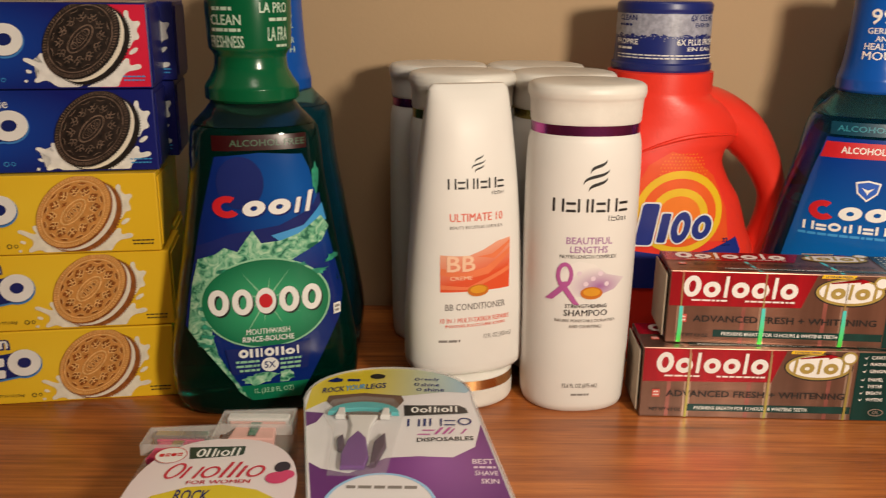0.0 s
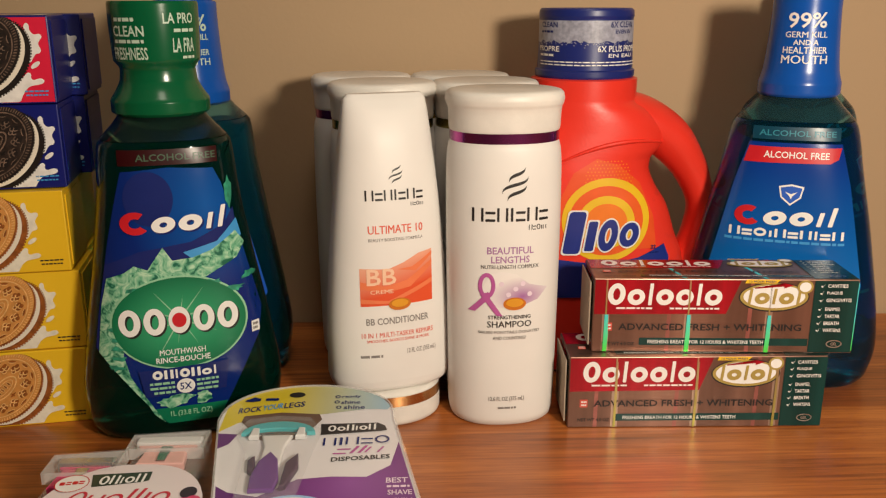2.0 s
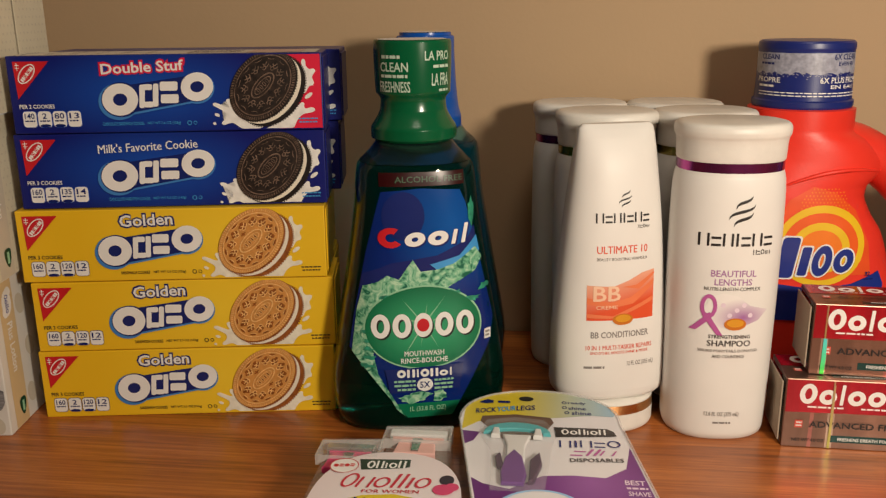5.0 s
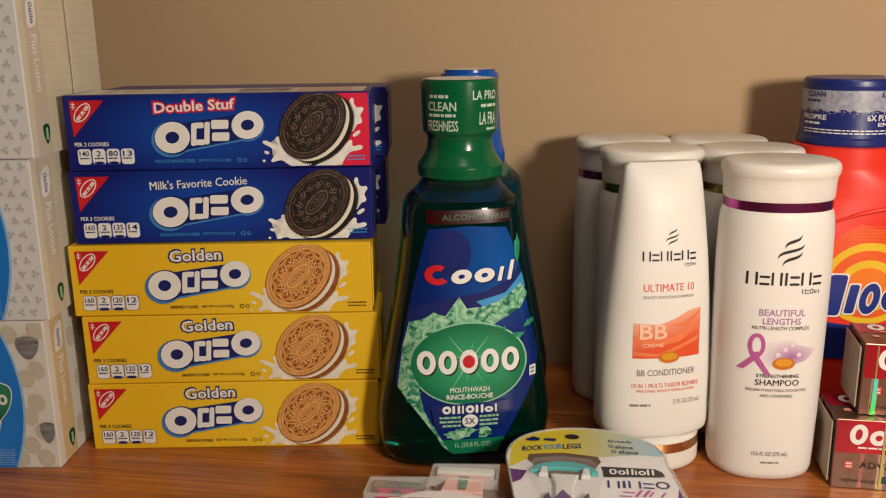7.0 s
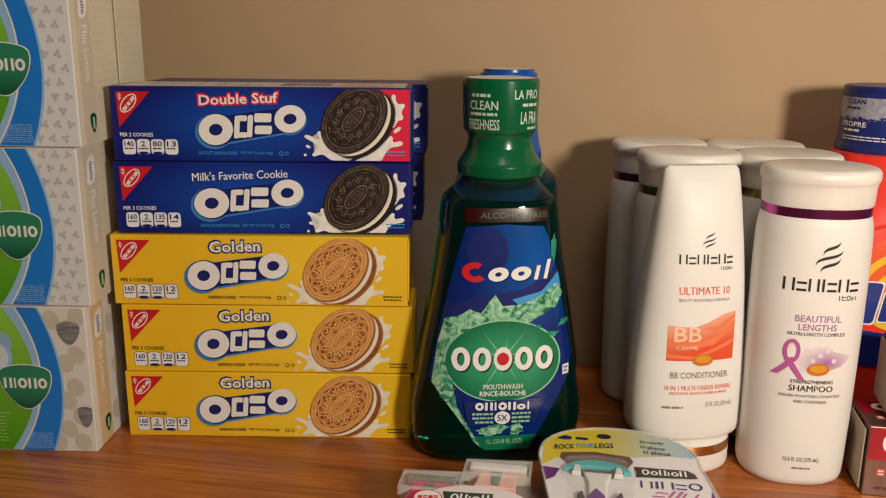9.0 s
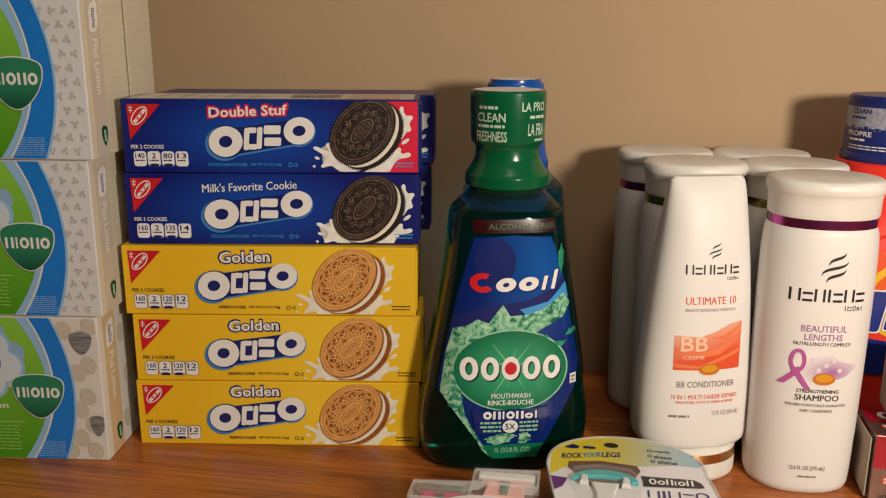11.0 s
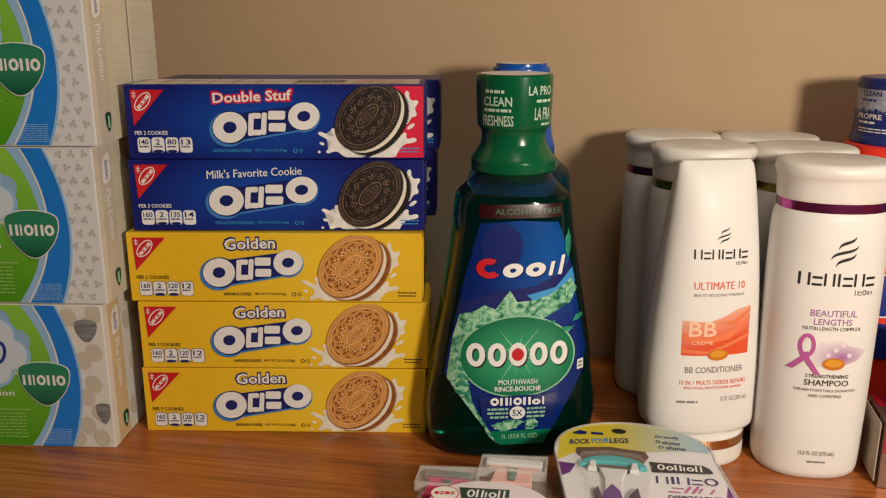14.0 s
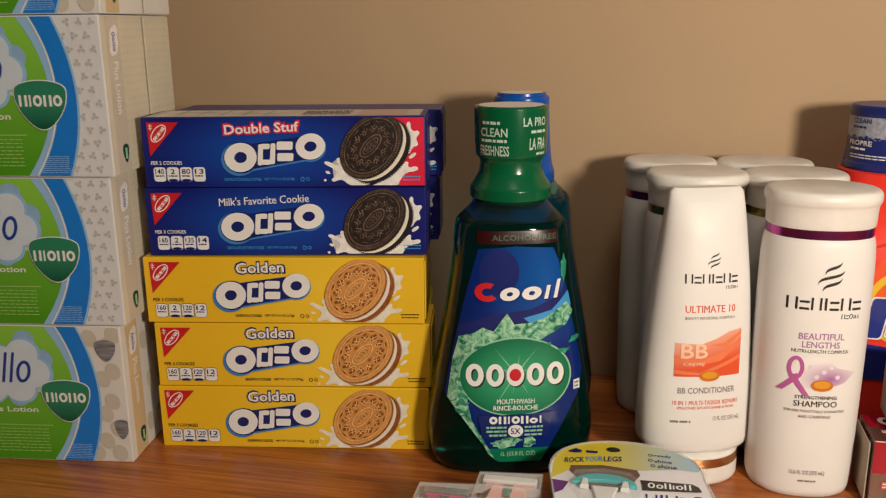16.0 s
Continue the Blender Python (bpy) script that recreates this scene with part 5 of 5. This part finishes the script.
    decal("side_strip", rect(.008, .001, .0275, H - .001), g, 2, TANSTRIP if kind != "dots" else PALETAN, c)
    tx = text("Plus Lotion", 0, 0, .036, .0075)
    decal("lettering", [([(.0145 + y, .078 - x) for x, y in vs], fs) for vs, fs in tx], g, 3, W, c)
    decal("side_cloud", oval(.018, .092, .0065, .0095, 22) + oval(.015, .086, .004, .004, 14) + oval(.021, .099, .004, .004, 14), g, 3, W, c)
    decal("logo_mark", [([(.0155 + y, .098 - x) for x, y in vs], fs) for vs, fs in mark("OoIIo", 0, 0, .013, .0050, weight=.24)], g, 4, ink("royal_blue", (.02, .05, .30)), c)
    decal("side_shield", shield(.0205, .0140, .0095, .0135), g, 3, DGREEN, c)
    decal("side_shield_mark", rect(.0190, .010, .0220, .018), g, 4, MINT, c)
    if kind == "dots":
        fl = []
        for r in range(20):
            for q in range(16):
                x, y = .0300 + .0056 * q + .0028 * (r % 2), .004 + .0053 * r
                if x < D - .002:
                    fl += oval(x, y, .0013, .0007, 6, 60 * ((q + r) % 3))
        decal("side_pattern", fl, g, 2, PALETAN, c)
    decal("side_seam", rect(.0665, .001, .0672, H - .001), g, 3, CARD, c)
    part("side_flap", box_bm(L + .0008, L + .0014, .0675, D - .001, .001, H - .001), TSIDE if kind == "dots" else TBEIGE, c, "glued half of the side")
    if kind == "dots":
        decal("side_pattern", [(vs, fs) for vs, fs in fl if vs[0][0] > .0700], end_r(L + .0014), 1, PALETAN, c)
    else:
        patches = []
        for k in range(12):
            patches += oval(.036 + .018 * (k % 4) + .006 * (k // 4 % 2), .018 + .034 * (k // 4), .0062, .0080, 16, 20)
        each("side_pebble", [p for p in patches if p[0][0][0] < .0660], g, 2.2, PALETAN, c)
    return c


tissue_box(-.3955, .4770, 0, 7.4, "pebbles", "green and blue tissue box with pebble pattern at the bottom")
t2 = tissue_box(-.3905, .4775, .1100, 7.4, "dots", "green and blue tissue box with grey dot pattern")
copy_thing(t2, t2.matrix_basis @ pose(.0045, .0005, .1100, 0, 0, -.4))
tissue_box(-.3845, .4785, .3300, 7.0, "pebbles", "beige-patterned tissue box on top of the stack")

# ---- razor packs ----
CARDW = mat("white_pack_card", (0.72, 0.70, 0.72), 0.35, var=0.03, bump=0.01)
PURP = blend_mat("purple_print", (0.27, 0.08, 0.33), (0.13, 0.025, 0.17), (0, .40, .03), (.04, .05, 1))
PYEL = blend_mat("yellow_to_blue_print", (0.66, 0.52, 0.03), (0.30, 0.46, 0.56), (-.045, .49, 0), (.06, 1, 1), axis=(1, 0, 0))
TEALPL = mat("teal_razor_plastic", (0.06, 0.42, 0.45), 0.3, bump=0.01)
STEEL = mat("steel_blade", (0.55, 0.55, 0.55), 0.25, metal=1.0)
PURPL = mat("purple_razor_plastic", (0.13, 0.03, 0.22), 0.3, bump=0.01)
PINKPL = mat("pink_razor_plastic", (0.72, 0.42, 0.38), 0.3, bump=0.01)
HOTPINK = mat("hot_pink_plastic", (0.62, 0.05, 0.16), 0.3, bump=0.01)
WPL = mat("white_razor_plastic", (0.72, 0.71, 0.70), 0.3, bump=0.01)


def prism(pts, z0, z1, bevel=0.0):
    bm = bmesh.new()
    f = bm.faces.new([bm.verts.new((x, y, z0)) for x, y in pts])
    r = bmesh.ops.extrude_face_region(bm, geom=[f])
    bmesh.ops.translate(bm, vec=(0, 0, z1 - z0), verts=[g for g in r["geom"] if isinstance(g, bmesh.types.BMVert)])
    bmesh.ops.recalc_face_normals(bm, faces=bm.faces[:])
    if bevel:
        top = [e for e in bm.edges if all(abs(v.co.z - z1) < 1e-6 for v in e.verts)]
        bmesh.ops.bevel(bm, geom=top, offset=bevel, segments=3, affect="EDGES", profile=0.5)
    return bm


def arch(xl, xr, y0, ytop, yside, dl, dr, n=24):
    """A pack's outline: straight sides under a round top; dl and dr shift the sides' lower ends."""
    pts = [(xl + dl, y0), (xr + dr, y0), (xr, yside)]
    for k in range(1, n):
        a = math.pi * k / n
        pts.append(((xl + xr) / 2 + (xr - xl) / 2 * math.cos(a), yside + (ytop - yside) * math.sin(a) ** .8))
    pts.append((xl, yside))
    return pts


def inset(pts, d):
    cx, cy = sum(p[0] for p in pts) / len(pts), sum(p[1] for p in pts) / len(pts)
    return [(cx + (x - cx) * (1 - d), cy + (y - cy) * (1 - d)) for x, y in pts]


def rim(a, c, z0, z1):
    """A low wall that follows an outline."""
    bm = bmesh.new()
    n = len(a)
    vs = [[bm.verts.new((x, y, z)) for x, y in o] for o, z in ((a, z0), (a, z1), (c, z1), (c, z0))]
    for r0, r1 in zip(vs, vs[1:] + vs[:1]):
        for k in range(n):
            bm.faces.new((r0[k], r0[(k + 1) % n], r1[(k + 1) % n], r1[k]))
    bmesh.ops.recalc_face_normals(bm, faces=bm.faces[:])
    return bm


hp = thing("razor_pack", pose(0, 0, 0), "purple, yellow and white blister pack of disposable razors", "razor pack", "razor packs")
out = arch(-.0805, .0215, .300, .5135, .468, .028, .027)
part("clear_tray", prism(out, 0, .0310, .003), CLEAR, hp, "clear moulded plastic tray")
part("pack_card", prism(inset(out, .015), .0314, .0326), CARDW, hp, "white printed card")
part("tray_rim", rim(out, inset(out, .022), .0312, .0338), CLEAR3, hp, "clear raised plastic rim")
T = lid(.0326)
io = inset(out, .02)
decal("yellow_field", poly([(-.0775, .455), (-.068, .466), (-.050, .470), (-.019, .475), (.004, .4805), (.0170, .4795)] + [p for p in io if p[1] > .481]), T, 1, PYEL, hp)
decal("purple_field", poly([(-.027, .403), (-.010, .405), (.008, .404), (.020, .415), (.0225, .430), (.0240, .440), (.0460, .303), (-.0500, .303), (-.0670, .398), (-.0600, .392), (-.045, .3875)]), T, 1, PURP, hp)
decal("purple_corner", poly([(-.0742, .436), (-.069, .441), (-.066, .452), (-.0775, .4535)]), T, 1, PURP, hp)
decal("hang_hole", oval(-.0385, .5005, .0048, .0036, 24), T, 3, BLACK, hp)
decal("lettering", text("ROCK", -.0705, .4765, -.0575, .4835, .003) + text("LEGS", -.0445, .4825, -.0325, .4895, .002), T, 3, NAVY, hp)
decal("lettering", text("YOUR", -.0570, .4798, -.0450, .4868, .003), T, 3, SKY, hp)
decal("small_mark", blob(-.064, .4945, .004, .003, 3, 12, .6) + rect(-.057, .493, -.049, .4965, .001), T, 3, NAVY, hp)
decal("lettering", text("ready", -.0110, .4945, .0005, .4990) + text("shine", -.0110, .4870, .0005, .4915) + text("shine", -.0090, .4800, .0035, .4850), T, 3, NAVY, hp)
each("small_ring", sum([ring(-.0135 + .0015 * (k == 2), .4970 - .0072 * k, .0016, .0020, .0010, .0013, 12) for k in range(3)], []), T, 3, NAVY, hp)
decal("black_plate", poly([(-.0195, .4490), (-.0205, .4620), (.0120, .4625), (.0160, .4590), (.0175, .4535), (.0140, .4525)]), T, 2, BLACK, hp)
decal("plate_mark", mark("OoHioH", -.0160, .4525, .0110, .4595, rise=.0015, weight=.26), T, 3, W, hp)
decal("logo_mark", mark("HIHsO", -.0175, .4365, .0190, .4450, rise=.0025, weight=.15), T, 2, NAVY, hp)
decal("logo_script", mark("sIIh", -.0115, .4270, .0135, .4350, rise=.002, slant=.5, weight=.13), T, 2, ROSE, hp)
decal("lettering", text("DISPOSABLES", -.0115, .4195, .0195, .4240, .0025), T, 2, BLACK, hp)
decal("lettering", text("BEST", .0180, .3975, .0290, .4025) + text("SHAVE", .0190, .3865, .0310, .3910) + text("SKIN", .0220, .3790, .0310, .3835), T, 2, ink("pale_violet", (.75, .62, .72)), hp)
decal("small_print", bars(.0185, .3930, .0300, .3955, 3, .005), T, 2, ink("pale_violet", (.75, .62, .72)), hp)
decal("serum_oval", oval(-.0275, .358, .0270, .0290, 40), T, 2, CARDW, hp)
decal("serum_rim", ring(-.0275, .358, .0278, .0298, .0262, .0282, 40), T, 3, TPALE, hp)
decal("small_print", bars(-.045, .373, -.010, .3765, 3, .010), T, 3, GREY, hp)
decal("window_shade", poly([(-.0665, .4665), (-.0660, .4735), (-.045, .4775), (-.0225, .4745), (-.0205, .468), (-.030, .4440), (-.052, .4440)]), T, 2, ink("window_brown", (.14, .085, .06)), hp)
part("clear_blister", prism([(-.067, .450), (-.063, .464), (-.045, .469), (-.026, .466), (-.019, .452), (-.022, .430), (-.026, .385), (-.056, .385), (-.058, .430)], .0329, .0365, .0025), CLEAR2, hp, "clear dome over the razor")
head = [(-.0430 + .0205 * math.cos(a), .4490 + .0135 * math.sin(a)) for a in [math.pi * k / 16 for k in range(17)]] + [(-.0430 - .0160 * math.cos(a), .4490 + .0050 * math.sin(a)) for a in [math.pi * k / 12 for k in range(13)]]
part("razor_head", prism(head, .0329, .0352, .0008), TEALPL, hp, "teal curved razor cartridge")
for hx in (-.0585, -.0330):
    part("razor_claw", prism([(hx, .4440), (hx + .0055, .4440), (hx + .0045, .4535), (hx + .0010, .4535)], .0331, .0360, .0008), WPL, hp, "white clip of the razor head")
part("razor_blades", box_bm(-.0590, -.0270, .4472, .4498, .0329, .0345, .0005), STEEL, hp)
part("razor_neck", prism([(-.0515, .4465), (-.0345, .4465), (-.0375, .434), (-.0375, .415), (-.0485, .415), (-.0485, .434)], .0330, .0350, .001), WPL, hp)
part("razor_handle", prism([(-.0490, .418), (-.0440, .428), (-.0390, .420), (-.0360, .400), (-.0375, .390), (-.0500, .390), (-.0510, .402)], .0332, .0355, .001), PURPL, hp, "purple rubber grip")
part("razor_grip", prism([(-.0345, .4150), (-.0290, .4250), (-.0275, .4120), (-.0320, .3930), (-.0350, .3920)], .0330, .0360, .001), ink("dark_plum", (.05, .015, .05)), hp)
part("razor_grip", prism([(-.0520, .4250), (-.0500, .4140), (-.0500, .4050), (-.0535, .4090), (-.0550, .4200)], .0330, .0350, .001), ink("dark_plum", (.05, .015, .05)), hp)

qp = thing("razor_pack", pose(0, 0, 0), "white and pink blister pack with pink razor heads", "razor pack", "razor packs")
part("clear_tray", prism([(-.162, .300), (-.084, .300), (-.0825, .440), (-.084, .464), (-.124, .459), (-.125, .4425), (-.161, .4370)], 0, .0225, .003), CLEAR, qp, "clear moulded plastic tray")
for box in ([(-.126, .4440), (-.0835, .4440), (-.0835, .4640), (-.126, .4600)], [(-.1625, .4200), (-.1245, .4200), (-.1245, .4430), (-.1625, .4390)]):
    part("blister_edge", rim(box, inset(box, .07), .0226, .0292), CLEAR3, qp, "clear raised edge round a razor head")
    part("blister_top", prism(inset(box, .02), .0293, .0299), CLEAR2, qp, "clear film over a razor head")
qo = [(-.1125 + .0420 * math.copysign(abs(math.cos(a)) ** .8, math.cos(a)), .372 + .0545 * math.copysign(abs(math.sin(a)) ** .9, math.sin(a))) for a in [2 * math.pi * k / 44 for k in range(44)]]
part("pack_card", prism(qo, .0285, .0298), blend_mat("pink_white_card", (0.78, 0.75, 0.75), (0.74, 0.60, 0.64), (-.114, .385, .03), (.062, .075, 1)), qp, "white oval card with pink rim")
part("card_riser", prism(inset(qo, .2), .0228, .0284), CLEAR, qp)
T = lid(.0298)
decal("black_plate", poly([(-.131, .4045), (-.134, .4165), (-.104, .4185), (-.1035, .4100), (-.1065, .4085)]), T, 1, ink("dark_green", (.03, .05, .035)), qp)
decal("plate_mark", mark("OHioH", -.1285, .4062, -.1060, .4145, rise=.002, weight=.26), T, 2, W, qp)
decal("round_badge", oval(-.1415, .4075, .0085, .0082, 28), T, 3, W, qp)
decal("badge_rim", ring(-.1415, .4075, .0085, .0082, .0080, .0077, 28), T, 4, RED, qp)
decal("badge_mark", mark("bsbs", -.1475, .4055, -.1355, .4097, rise=.0015, weight=.3), T, 4, RED, qp)
decal("logo_mark", mark("OhoIIio", -.1410, .3848, -.0905, .4000, rise=.003, slant=.25, weight=.17), T, 2, ink("berry_red", (.55, .03, .06)), qp)
decal("lettering", text("FOR WOMEN", -.1260, .3800, -.0945, .3833, .002), T, 3, ink("berry_red", (.55, .03, .06)), qp)
decal("berry", oval(-.0805, .3975, .0042, .0052, 18), T, 2, ink("dark_berry", (.035, .02, .035)), qp)
each("berry", oval(-.0815, .3870, .0060, .0055, 18) + oval(-.0770, .3900, .0040, .0042, 16), T, 3, HOTPINK, qp)
decal("yellow_field", poly([(-.150, .352), (-.140, .370), (-.125, .378), (-.108, .3805), (-.090, .3765), (-.075, .366), (-.072, .352)]), T, 1, PYEL, qp)
decal("lettering", text("ROCK", -.1290, .3655, -.1120, .3755), T, 2, NAVY, qp)
for hx, hy, w, pl, lab in ((-.1045, .4555, .0180, PINKPL, "pale pink razor cartridge"), (-.1430, .4340, .0150, HOTPINK, "hot pink razor cartridge")):
    hd = part("razor_head", box_bm(hx - w, hx + w, hy - .004, hy + .003, .0236, .0290, .0010), WPL if pl is PINKPL else SILVER, qp, lab)
    part("razor_frame", box_bm(hx - w + .002, hx + w - .002, hy - .0055, hy - .0042, .0236, .0275, .0004), pl, hd)
    part("razor_neck", prism([(hx - .011, hy - .006), (hx + .011, hy - .006), (hx + .013, hy - .024), (hx - .013, hy - .024)], .0232, .0272, .001), pl, qp)
    part("neck_slot", prism([(hx - .0032, hy - .0065), (hx + .0032, hy - .0065), (hx + .0022, hy - .022), (hx - .0022, hy - .022)], .0273, .0281, .0003), STEEL, qp)
